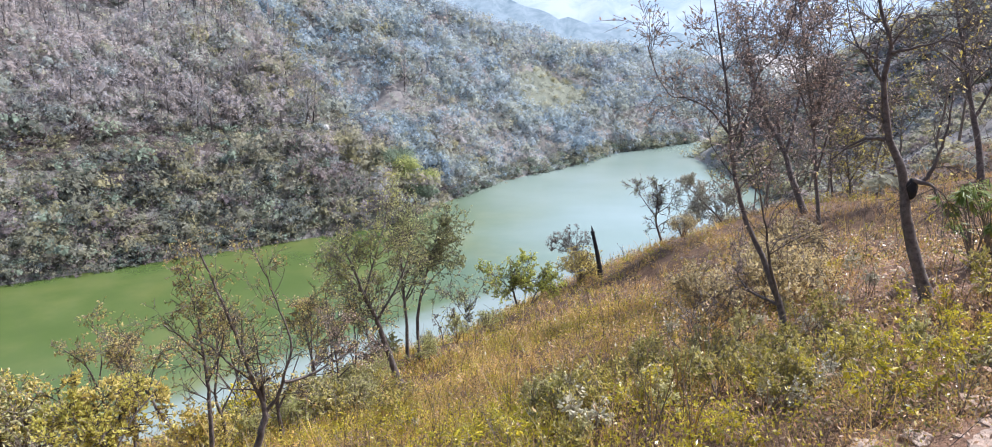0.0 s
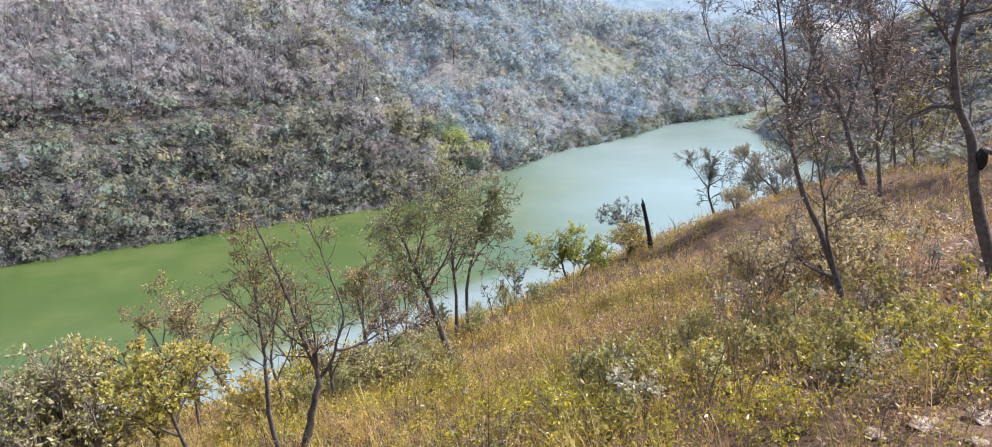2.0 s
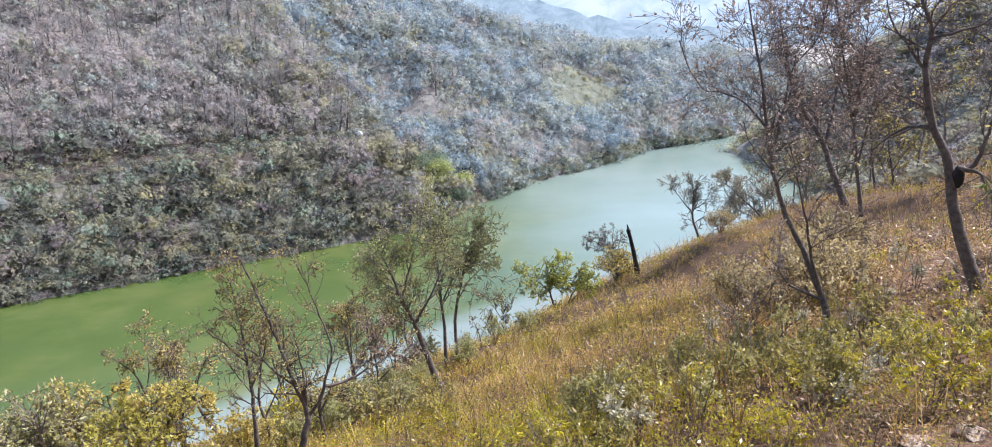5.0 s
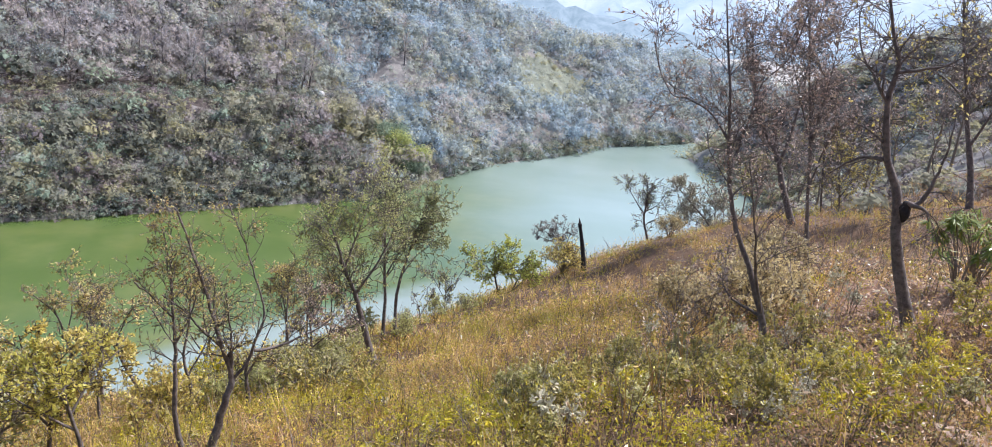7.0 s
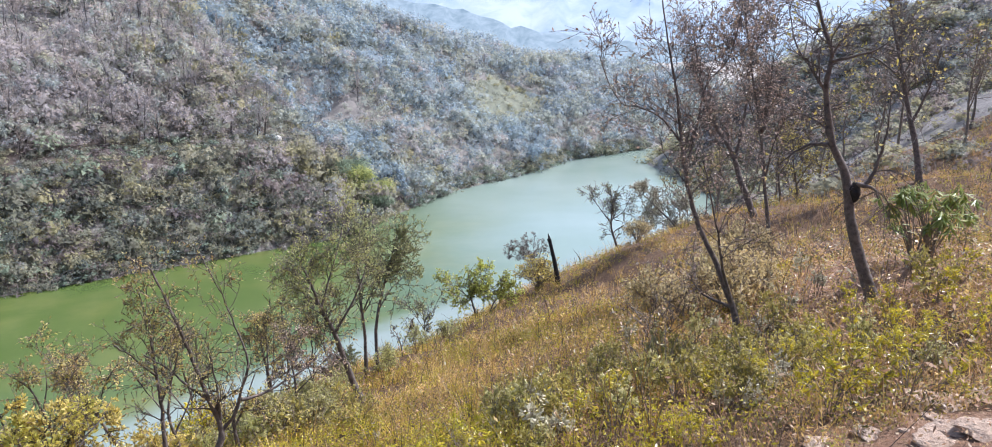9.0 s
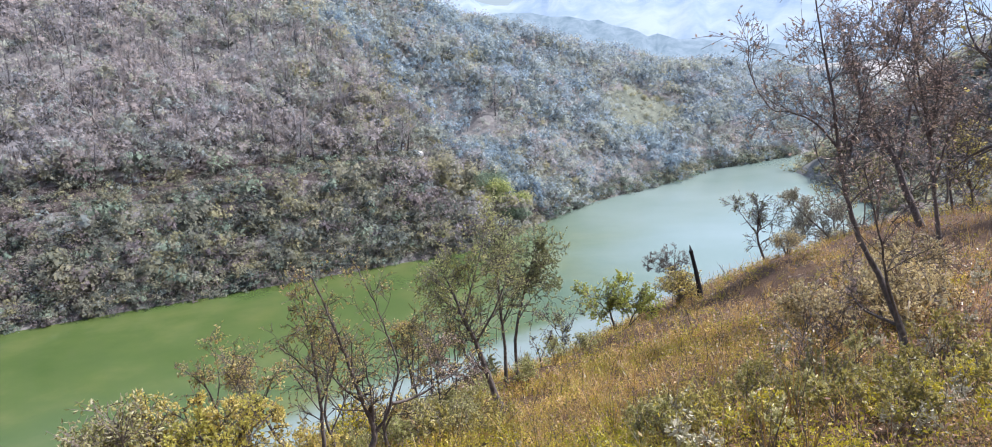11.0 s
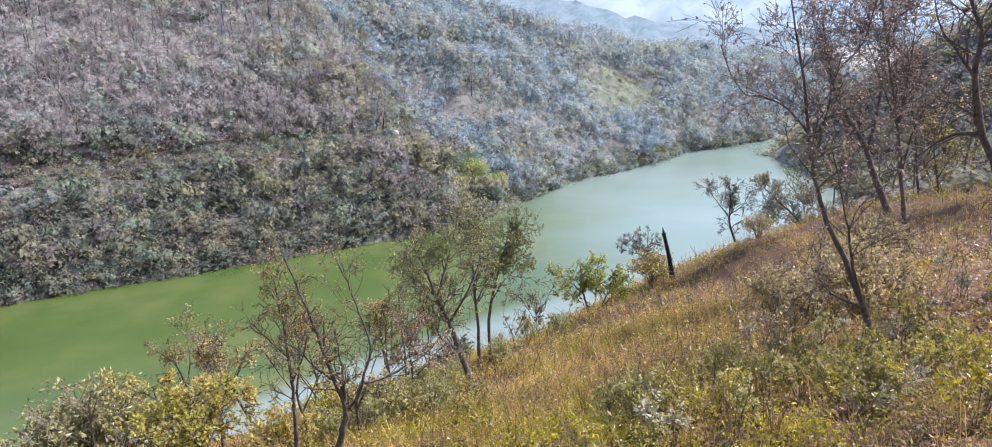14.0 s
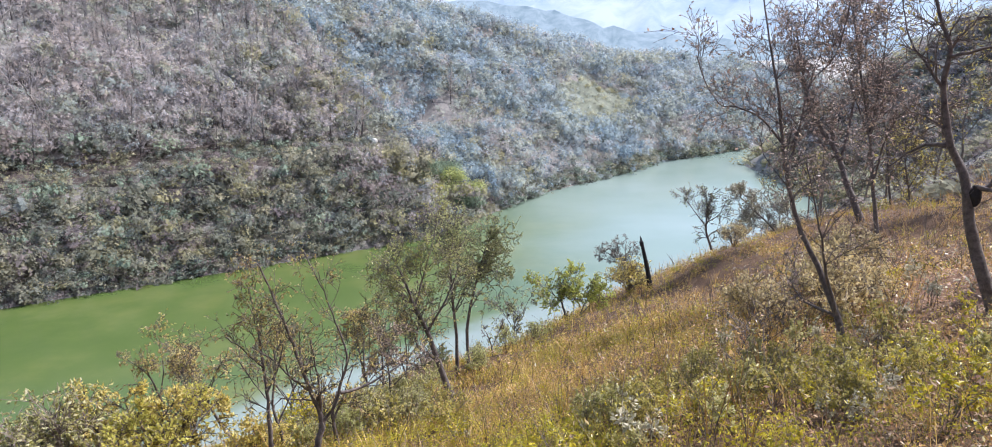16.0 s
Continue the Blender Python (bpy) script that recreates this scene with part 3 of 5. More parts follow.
tree("bare_tree", "tall grey tree with a few yellow leaves", "tree", (22.05, 32.38, -34.2), 0.19, [
    [(0, 0), (-0.47, 2.27), (-1.04, 4.22), (-1.53, 6.14), (-2.15, 8.33), (-2.59, 10.47)],
    [(-1.35, 5.32), (-2.44, 6.28), (-3.49, 6.65)],
    [(-0.81, 3.38), (-0.26, 5.07), (0.05, 6.94)]], 15, BARK, OCHRE, SLOPE, "few yellow leaves", thin=0.010, reach=0.2, leaves=0, more=0.3, size=0.2, dense=2.8)
tree("slender_tree", "slender grey tree behind the slope", "tree", (19.78, 41.53, -25.5), 0.13, [
    [(0, 0), (0, 0.88), (-0.37, 2.93), (-0.77, 5.85), (-1.32, 8.7)],
    [(-0.52, 4.03), (0.08, 5.89), (0.62, 6.98)]], 16, BARK, WITHER, SLOPE, thin=0.013, more=0.7, size=0.18)
tree("slender_tree", "small leafy olive tree", "tree", (19.62, 39.38, -26.5), 0.11, [
    [(0, 0), (0, 0.6), (-0.15, 2.3), (-0.55, 4.38), (-0.49, 6.45)],
    [(-0.22, 2.65), (0.4, 3.92), (1.29, 4.15)]], 17, BARK, OLIVE, SLOPE, thin=0.010, leaves=2, size=0.13)
tree("small_tree", "small grey tree on the crest", "tree", (9.64, 40.88, -13.3), 0.12, [
    [(0, 0), (0, 1.97), (-0.44, 3.46), (-0.43, 4.7), (-0.56, 5.88)],
    [(-0.42, 3.73), (-1.22, 4.67), (-1.83, 5.46)],
    [(-0.4, 4.03), (0.22, 4.51), (0.53, 5.27)]], 18, BARK, SAGE, SLOPE, "sparse grey leaves", thin=0.008, leaves=0, more=0.8, size=0.085, reach=0.17, dense=4.5)
tree("leafy_tree", "leaning tree with sparse yellowing leaves", "tree", (-2.90, 21.02, 7.8), 0.13, [
    [(0, 0), (-0.45, 1.26), (-0.8, 2.43), (-1.15, 3.26), (-1.4, 4.08), (-1.73, 4.88)],
    [(-1.15, 3.26), (-0.89, 4.06), (-0.51, 5.23), (-0.29, 6.22)],
    [(-0.54, 1.47), (-1.02, 1.81), (-1.29, 2.29)],
    [(-0.83, 2.53), (-1.33, 3.37), (-1.79, 3.69), (-2.25, 3.91)],
    [(-0.8, 2.43), (-0.19, 3.42), (0.22, 4.41)]], 21, BARK, AIRY, SHORE, "thin olive leaves", thin=0.006, leaves=3, more=0.4, size=0.085, reach=0.22, dense=3.6)
tree("leafy_tree", "straight tree with grey-green leaves", "tree", (-3.17, 23.85, 7.6), 0.085, [
    [(0, 0), (0, 1.63), (-0.1, 3.27), (-0.16, 4.86), (-0.23, 6.07)],
    [(-0.02, 2.57), (0.45, 3.48), (1.0, 3.91)]], 22, BARK, SAGE, SHORE, thin=0.006, leaves=4, size=0.09, reach=0.24, dense=4.2)
tree("leafy_tree", "dense tree with grey-green leaves", "tree", (-2.77, 24.33, 6.5), 0.08, [
    [(0, 0), (-0.07, 1.66), (0.28, 3.31), (0.61, 4.45), (0.8, 5.13)],
    [(0.03, 2.38), (0.54, 3.07), (1.11, 3.51)]], 23, BARK, SAGE, SHORE, "grey-green leaves", thin=0.006, leaves=5, size=0.09, reach=0.24, dense=4.2)
tree("forked_tree", "forked grey tree with a few dry leaves", "tree", (-4.08, 10.30, 20.3), 0.078, [
    [(0, 0), (0.25, 0.76), (0.37, 1.26), (0.45, 1.58), (0.32, 2.09), (0.15, 2.76), (-0.02, 3.39), (-0.2, 3.97), (-0.32, 4.32)],
    [(0.42, 1.47), (0.68, 1.8), (0.79, 2.12), (0.92, 2.59), (0.79, 3.19), (0.64, 3.72), (0.48, 4.14), (0.39, 4.35)],
    [(0.29, 2.15), (0.03, 2.41), (-0.21, 2.7), (-0.51, 2.96)],
    [(0.78, 2.02), (1.11, 2.02), (1.51, 2.15), (1.84, 2.27), (2.06, 2.48)],
    [(0.45, 1.75), (0.43, 2.4), (0.37, 3.14)]], 24, BARK, TAN, SHORE, "dry tan and brown leaves", reach=0.18, leaves=2, more=0.4, size=0.052, dense=3.8, split=4, thin=0.0032)
tree("small_tree", "small crooked dark tree", "tree", (-4.43, 13.70, 17.9), 0.08, [
    [(0, 0), (-0.07, 0.67), (-0.1, 1.11), (0.03, 1.59)],
    [(-0.09, 0.97), (0.14, 1.36), (0.41, 2.03)]], 25, BARK, TAN, SHORE, leaves=2, size=0.07, reach=0.3)
tree("slender_tree", "slender tree with curled brown leaves", "tree", (-4.37, 10.58, 23.4), 0.060, [
    [(0, 0), (-0.2, 0.85), (-0.2, 1.55), (-0.19, 2.21), (-0.23, 2.86), (-0.24, 3.49), (-0.35, 4.06)],
    [(-0.19, 2.21), (0.04, 2.71), (0.11, 3.02)],
    [(-0.2, 2.65), (-0.52, 3.12), (-0.72, 3.36)]], 26, BARK, TAN, SHORE, "curled brown leaves", leaves=3, more=0.4, size=0.055, reach=0.17, thin=0.004, dense=3.0, split=4)
tree("slender_tree", "leaning slender tree with pale twigs", "tree", (-8.00, 17.35, 24.8), 0.075, [
    [(0, 0), (-0.64, 1.1), (-1.0, 1.99), (-1.31, 2.75), (-1.5, 3.38)],
    [(-1.0, 1.99), (-0.77, 2.82), (-0.41, 3.45)]], 27, BARK, TAN, SHORE, leaves=2, more=0.5, size=0.09, reach=0.3, dense=2.2)
tree("small_tree", "many-stemmed tree with pale leaves", "tree", (-13.13, 22.44, 30.3), 0.09, [
    [(0, 0), (0, 0.81), (-0.17, 2.05), (-0.34, 2.91), (-0.61, 3.78), (-1.13, 4.45)],
    [(-0.17, 2.05), (0.29, 3.11), (0.37, 4.47)],
    [(-0.31, 2.79), (-0.09, 3.89), (-0.24, 5.05)],
    [(0.09, 1.98), (0.6, 3.27), (1.1, 4.32)]], 28, BARK, TAN, SHORE, thin=0.006, leaves=2, more=0.7, size=0.10, reach=0.2, dense=2.0)
tree("small_tree", "dark bushy tree at the water", "tree", (-9.98, 36.15, 15.4), 0.12, [
    [(0, 0), (0, 1.96), (-0.15, 3.43), (-0.38, 4.88)],
    [(-0.02, 1.59), (0.82, 2.96), (1.54, 3.98)]], 29, BARK, TAN, SHORE, thin=0.012, leaves=2, more=0.5, size=0.17, dense=3.5, reach=0.28)
tree("small_tree", "dark tangled tree with withered leaves", "tree", (-4.57, 19.04, 13.5), 0.06, [
    [(0, 0), (0.07, 1.08), (0.01, 2.06), (0.31, 2.79)],
    [(0.07, 1.08), (0.52, 1.62), (0.72, 1.99)]], 30, BARK, WITHER, SHORE, leaves=2, more=0.4, size=0.085, dense=4, reach=0.3)
tree("small_tree", "small spreading tree with yellow-green leaves", "tree", (0.99, 32.99, -1.7), 0.09, [
    [(0, 0), (0, 0.83), (-0.22, 1.76), (-0.32, 2.55), (0.16, 3.25)],
    [(-0.22, 1.76), (-0.83, 2.39), (-1.43, 2.7)],
    [(-0.28, 2.24), (0.53, 2.24), (1.07, 2.57)]], 31, BARK, LIME, SHORE, "yellow-green leaves", thin=0.008, leaves=5, size=0.12, reach=0.34, dense=3.6)
tree("small_tree", "low tree with yellow-green leaves", "tree", (1.62, 33.46, -2.8), 0.07, [
    [(0, 0), (0, 0.73), (0.3, 1.61), (0.78, 2.2)], [(0.1, 1.0), (0.5, 1.5), (1.1, 1.9)]], 32, BARK, LIME, SHORE, thin=0.008, leaves=4, size=0.12, reach=0.42, dense=3.6)
tree("sapling", "thin grey sapling with sparse leaves", "tree", (-1.47, 32.97, 2.5), 0.06, [
    [(0, 0), (0, 0.54), (-0.05, 1.78), (-0.19, 2.91)],
    [(-0.05, 1.46), (0.41, 2.42), (0.72, 3.06)],
    [(-0.05, 1.46), (-0.65, 2.44), (-1.1, 2.93)]], 33, GREYBARK, AIRY, SHORE, thin=0.009, more=0.7, size=0.12)
tree("sapling", "thin bare grey sapling", "tree", (-2.05, 26.06, 4.5), 0.035, [
    [(0, 0), (-0.08, 0.79), (-0.36, 1.44)],
    [(-0.06, 0.53), (0.24, 1.17), (0.41, 1.55)]], 34, GREYBARK, OLIVE, SHORE, thin=0.007, more=0.1, dense=3)
tree("bare_bush", "bare domed bush of grey twigs", "bush", (5.24, 36.63, -8.1), 0.09, [
    [(0, 0), (0, 1.39), (-0.72, 2.16), (-1.3, 2.66), (-1.91, 3.26)],
    [(-1.0, 2.4), (-1.9, 2.6), (-2.5, 2.8)], [(-1.1, 2.5), (-1.5, 3.1), (-1.6, 3.65)], [(-1.0, 2.4), (-1.1, 3.1), (-1.05, 3.6)],
    [(-0.9, 2.3), (-0.75, 2.9), (-0.6, 3.4)], [(-1.2, 2.6), (-2.0, 3.0), (-2.35, 3.3)]], 35, GREYBARK, TWIG, SLOPE, thin=0.007, more=0.0, split=6, dense=5, reach=0.15, lift=0.0)
tree("bare_bush", "broad bush of grey twigs and pale leaves", "bush", (14.37, 41.72, -19.0), 0.11, [
    [(0, 0), (-1.02, 1.59), (-2.37, 2.85), (-3.15, 3.57)],
    [(-0.41, 0.67), (-0.35, 2.22), (-0.64, 3.72)],
    [(-0.82, 1.41), (-1.75, 1.73), (-2.86, 1.84)]], 36, GREYBARK, PALEGLINT, SLOPE, "pale dry leaves", thin=0.009, leaves=4, more=0.5, size=0.09, split=6, dense=4.5, reach=0.33)


def copies(root, rows, group):
    for x, y, turn, k in rows:
        b = copy_thing(root, pose(x, y, ground_z(x, y) - 0.12, 0, 0, turn))
        b.scale = (k, k, k)
        tagged(b, group=group)


spare = tree("slender_tree", "slender dark tree with sparse tan leaves", "tree", (-6.1, 14.6, 30), 0.06, [
    [(0, 0), (0.05, 0.9), (-0.08, 1.8), (0.06, 2.7), (-0.05, 3.6)], [(0, 1.3), (0.4, 2.1), (0.55, 2.9)], [(-0.05, 1.7), (-0.45, 2.4), (-0.7, 3.0)]], 37, BARK, TAN, SHORE, "sparse tan leaves", leaves=1, more=0.7, size=0.075, dense=2.2, reach=0.22)
copies(spare, [(-9.0, 16.2, 140, 0.9), (-7.6, 19.3, 200, 1.05), (-5.9, 21.6, 80, 1.0), (-4.3, 20.4, 260, 0.9), (-10.8, 19.6, 320, 1.1), (-5.2, 27.5, 10, 1.2), (-7.4, 30.0, 110, 1.3)], SHORE)

WOOD = "thin trees behind the slope"
thin_a = tree("thin_tree", "thin leafless grey tree", "tree", (24.0, 52.0, 10), 0.11, [
    [(0, 0), (0.1, 1.8), (-0.1, 3.6), (0.2, 5.6), (0.1, 7.2)], [(0, 2.6), (0.8, 4.0), (1.3, 5.4)], [(-0.05, 3.2), (-0.7, 4.6), (-1.1, 6.0)]], 71, GREYBARK, WITHER, WOOD, "few brown leaves", thin=0.012, more=0.9, size=0.17, dense=1.7, split=3, reach=0.22)
thin_b = tree("thin_tree", "thin grey tree with olive leaves", "tree", (21.0, 56.0, 50), 0.10, [
    [(0, 0), (-0.1, 1.5), (0.1, 3.2), (-0.1, 4.8), (0.2, 6.4)], [(0.05, 2.2), (-0.9, 3.6), (-1.2, 4.6)], [(0.05, 3.0), (0.9, 4.3), (1.0, 5.6)]], 72, GREYBARK, OLIVE, WOOD, "olive leaves", thin=0.012, leaves=1, more=0.8, size=0.17, dense=1.7, split=3, reach=0.24)
copies(thin_a, [(28.5, 47.0, 100, 1.1), (19.0, 50.0, 200, 0.9), (33.0, 52.0, 40, 1.2), (26.0, 62.0, 300, 1.1), (37.0, 58.0, 160, 1.2), (30.5, 41.5, 250, 1.0), (23.5, 44.0, 70, 0.85)], WOOD)
copies(thin_b, [(25.5, 48.5, 20, 1.0), (31.0, 56.0, 120, 1.2), (22.5, 62.0, 260, 1.1), (29.0, 66.0, 330, 1.3), (35.5, 48.0, 80, 1.1), (17.5, 54.0, 140, 0.9)], WOOD)

FARSIDE = "green trees on the far shore"


def broad_tree(label, x, y, tall, wide, leaf, seed):
    """A trunk with forking limbs under a full crown of several leafy clumps."""
    rng = random.Random(seed)
    root = new("broad_tree")
    root.matrix_world = pose(x, y, ground_z(x, y) - 0.1, 0, 0, rng.uniform(0, 360))
    tagged(root, label, "tree", FARSIDE)
    stem = Geo()
    stem.tube(spline([Vector((0, 0, -0.2)), Vector((0.1, 0, tall * 0.3)), Vector((0, 0.1, tall * 0.7))], 4), [0.16 - 0.012 * i for i in range(9)], 7)
    part("trunk", stem, BARK, root, smooth=True)
    leaves = Geo()
    for k in range(9):
        a, out = 2.4 * k, wide * math.sqrt((k + 0.3) / 9) * 0.72
        mid = Vector((math.cos(a) * out, math.sin(a) * out, tall * rng.uniform(0.5, 0.8) - 0.25 * out))
        limb = Geo()
        limb.tube(spline([Vector((0, 0, tall * 0.25)), mid * 0.6 + Vector((0, 0, tall * 0.12)), mid], 3), [0.07 - 0.008 * i for i in range(7)], 5)
        part("limb", limb, BARK, root)
        size = wide * rng.uniform(0.3, 0.5)
        for _ in range(260):
            d = any_way(rng)
            d.z = abs(d.z) if rng.random() < 0.75 else d.z
            p = mid + d * size * rng.uniform(0.55, 1.5)
            face = (d + any_way(rng) * 0.55 + Vector((0, 0, 0.3))).normalized()
            way = face.cross(any_way(rng)).normalized()
            leaves.leaf(p, way, way.cross(face), rng.uniform(0.12, 0.26), rng.uniform(0.1, 0.2), 0.15)
    part("foliage", leaves, leaf, root)


for bx, by, bt, bw, bl, bs in ((-11.8, 90.6, 5.0, 2.1, FRESH, 1), (-14.6, 90.2, 4.2, 1.7, SEAGREEN, 2), (-9.6, 91.6, 4.4, 1.9, FRESH, 3), (-12.6, 93.6, 4.8, 2.0, SEAGREEN, 4), (-8.9, 90.0, 3.4, 1.5, SEAGREEN, 5), (-13.4, 88.2, 2.6, 1.4, AIRY, 6), (-10.6, 88.9, 2.8, 1.3, DEEP, 7), (-12.4, 91.2, 3.4, 1.6, DEEP, 8)):
    broad_tree({"olive": "leafy pale olive tree on the shore", "fresh": "full leafy tree with yellow-green top on the shore", "sea": "leafy grey-green tree on the shore", "deep": "leafy dark green tree on the shore"}["olive" if bl is AIRY else "fresh" if bl is FRESH else "deep" if bl is DEEP else "sea"], bx, by, bt, bw, bl, bs)


def nest(parent):
    bm = bmesh.new()
    bmesh.ops.create_icosphere(bm, subdivisions=3, radius=0.17)
    for v in bm.verts:
        k = noise.noise(v.co * 9) * 0.25 + 1
        v.co = Vector((v.co.x * 0.75 * k, v.co.y * 0.8 * k, v.co.z * 1.25 * k))
    me = bpy.data.meshes.new("nest")
    bm.to_mesh(me)
    bm.free()
    me.materials.append(CHAR)
    ob = new("nest", me)
    ob.parent, ob.location = nest_tree, (-0.66, -0.02, 2.36)
    tagged(ob, "black ant nest on the trunk")


nest(nest_tree)


def burnt_stump():
    rng = random.Random(4)
    root = new("burnt_stump")
    root.matrix_world = pose(5.18, 34.61, ground_z(5.18, 34.61) - 0.1 - float(crest(5.18, 34.61)), 0, 0, -8.5)
    tagged(root, "charred leaning tree stump with a jagged top", "stump")
    geo = Geo()
    line = spline([Vector(p) for p in ((0, 0, -0.1), (0, 0, 1.22), (-0.2, 0.05, 2.47), (-0.5, 0.0, 3.72))], 5)
    geo.tube(line, [0.15 * (1 - 0.35 * i / 15) * rng.uniform(0.82, 1.12) for i in range(16)], 9)
    part("trunk", geo, CHAR, root)
    spike = Geo()
    spike.tube([Vector((-0.46, 0, 3.6)), Vector((-0.52, 0.02, 3.85)), Vector((-0.56, 0.02, 4.0))], [0.09, 0.05, 0.012], 6)
    part("splinter", spike, CHAR, root)


burnt_stump()


# ---- shrubs ----
def shrub(name, label, x, y, tall, wide, stems, leaf, seed, bark=GREYBARK, group="", turn=0.0, **change):
    """Many stems from one foot, fanning out."""
    rng = random.Random(seed)
    look_ = {**LOOK, "split": 2, "leaves": 3, "size": 0.09, "thin": 0.004, "level": 1, **change}
    root = new(name)
    root.matrix_world = pose(x, y, ground_z(x, y) - 0.05, 0, 0, turn)
    tagged(root, label, "shrub", group)
    wood, leaves = Geo(), Geo()
    for k in range(stems):
        a, lean = 2 * math.pi * (k + rng.random()) / stems, rng.random() ** 0.7
        tip = Vector((math.cos(a) * wide * lean, math.sin(a) * wide * lean, tall * rng.uniform(0.75, 1.05) * (1 - 0.45 * lean * lean)))
        line = spline([Vector((0, 0, -0.05)), tip * 0.4 + Vector((0, 0, tall * 0.12)), tip * 0.75 + Vector((0, 0, tall * 0.06)), tip], 2)
        r0 = max(0.012 * tall, 0.006)
        wood.tube(line, [max(r0 * (1 - 0.7 * i / (len(line) - 1)), 0.004) for i in range(len(line))], 3)
        for j in range(look_.get("sprigs", 6)):
            i = rng.randrange(2, len(line) - 1)
            d = ((line[i + 1] - line[i]).normalized() + any_way(rng) * 0.9 + Vector((0, 0, 0.3))).normalized()
            sprig(rng, wood, leaves, line[i], d, tall * rng.uniform(0.15, 0.32), r0 * 0.4, look_["level"], look_)
    part("stem_clump", wood, bark, root)
    part("foliage", leaves, leaf, root)
    return root


# large bushes at the foot of the slope
tree("golden_tree", "small spreading tree with golden ochre leaves", "tree", (-7.35, 11.6, 32), 0.06, [
    [(0, 0), (0.05, 0.9), (0.2, 1.8), (0.3, 2.5)], [(0.08, 1.1), (-0.6, 2.0), (-1.0, 2.6)], [(0.15, 1.5), (0.8, 2.2), (1.2, 2.55)], [(0.2, 1.7), (-0.2, 2.4), (-0.3, 2.8)], [(0.1, 1.3), (0.6, 1.9), (0.7, 2.6)]], 41, BARK, OCHRE, SHORE, "golden ochre leaves", leaves=5, size=0.08, dense=4.5, reach=0.22, hang=0.1)
tree("golden_tree", "small spreading tree with yellow-green leaves", "tree", (-6.3, 11.0, 30), 0.065, [
    [(0, 0), (-0.1, 0.8), (-0.25, 1.6), (-0.35, 2.2)], [(-0.15, 1.0), (-0.8, 1.7), (-1.1, 2.2)], [(-0.2, 1.3), (0.2, 1.9), (0.55, 2.2)], [(-0.25, 1.5), (-0.6, 2.1), (-0.7, 2.5)]], 40, BARK, GOLD, SHORE, "yellow-green leaves", leaves=4, size=0.08, dense=3.6, reach=0.22, hang=0.1)
shrub("ochre_bush", "rounded bush with golden ochre leaves", -6.55, 14.4, 1.3, 1.2, 22, OCHRE, 42, leaves=6, size=0.10, sprigs=8)
shrub("pale_bush", "leafy bush with pale glossy leaves", -8.5, 10.9, 2.9, 1.5, 44, PALE, 43, leaves=7, size=0.10, sprigs=8)
shrub("pale_bush", "leafy olive bush with pale leaves", -9.6, 11.6, 2.4, 1.6, 28, PALE, 44, leaves=6, size=0.11, sprigs=8)
shrub("yellow_bush", "low bush with yellow-green leaves", -5.9, 15.9, 1.6, 1.0, 16, YELLOW, 46, leaves=4, size=0.1)
shrub("dry_bush", "rounded dry yellowish bush", 4.3, 35.75, 1.75, 1.1, 30, OCHRE, 47, leaves=3, size=0.13, thin=0.009, sprigs=8)

# undergrowth plants that stand out on the near slope
BUSHES = "yellow-green bushes on the slope"
proto = shrub("yellow_bush", "bushy plant with bright yellow-green leaves", 4.79, 8.18, 0.85, 0.5, 7, YELLOW, 51, group=BUSHES, leaves=6, size=0.085, slim=0.42, sprigs=4)
other = shrub("yellow_bush", "leggy plant with yellow-green leaves at its tips", 6.2, 10.6, 1.0, 0.6, 6, YELLOW, 55, group=BUSHES, leaves=7, size=0.095, slim=0.38, sprigs=3)
plant_rng = random.Random(91)
for x, y in ((5.5, 8.5), (7.0, 9.9), (8.1, 11.2), (7.4, 11.4), (7.9, 13.1), (8.4, 12.5), (5.8, 8.4), (6.9, 12.3), (5.3, 11.0), (6.2, 12.0), (6.7, 10.6), (7.6, 10.4), (8.7, 10.9), (9.3, 12.4), (6.4, 9.2), (5.9, 9.8), (9.0, 11.7), (8.4, 10.0), (7.3, 9.2), (4.6, 9.4), (10.0, 12.9),
             (3.9, 9.9), (2.9, 7.9), (0.2, 9.6), (-0.9, 10.6), (4.6, 11.8), (1.0, 11.2), (-1.8, 12.2), (0.4, 13.2), (-0.6, 9.4), (2.2, 10.1), (1.4, 8.4)):
    k = plant_rng.uniform(0.55, 0.95)
    b = copy_thing(plant_rng.choice((proto, other)), pose(x + plant_rng.uniform(-0.2, 0.2), y + plant_rng.uniform(-0.2, 0.2), ground_z(x, y) - 0.05, 0, 0, plant_rng.uniform(0, 360)))
    b.scale = (k, k, k * plant_rng.uniform(0.8, 1.1))
WHITES = "plants with pale broad leaves"
# white leaf colour here stands in for sun glinting on the leaves
proto = shrub("pale_plant", "upright plant with broad leaves, their shine painted pale", 1.15, 9.5, 0.85, 0.16, 3, PALEGLINT, 52, group=WHITES, leaves=8, size=0.10, slim=0.55, sprigs=7, level=0, thin=0.005)
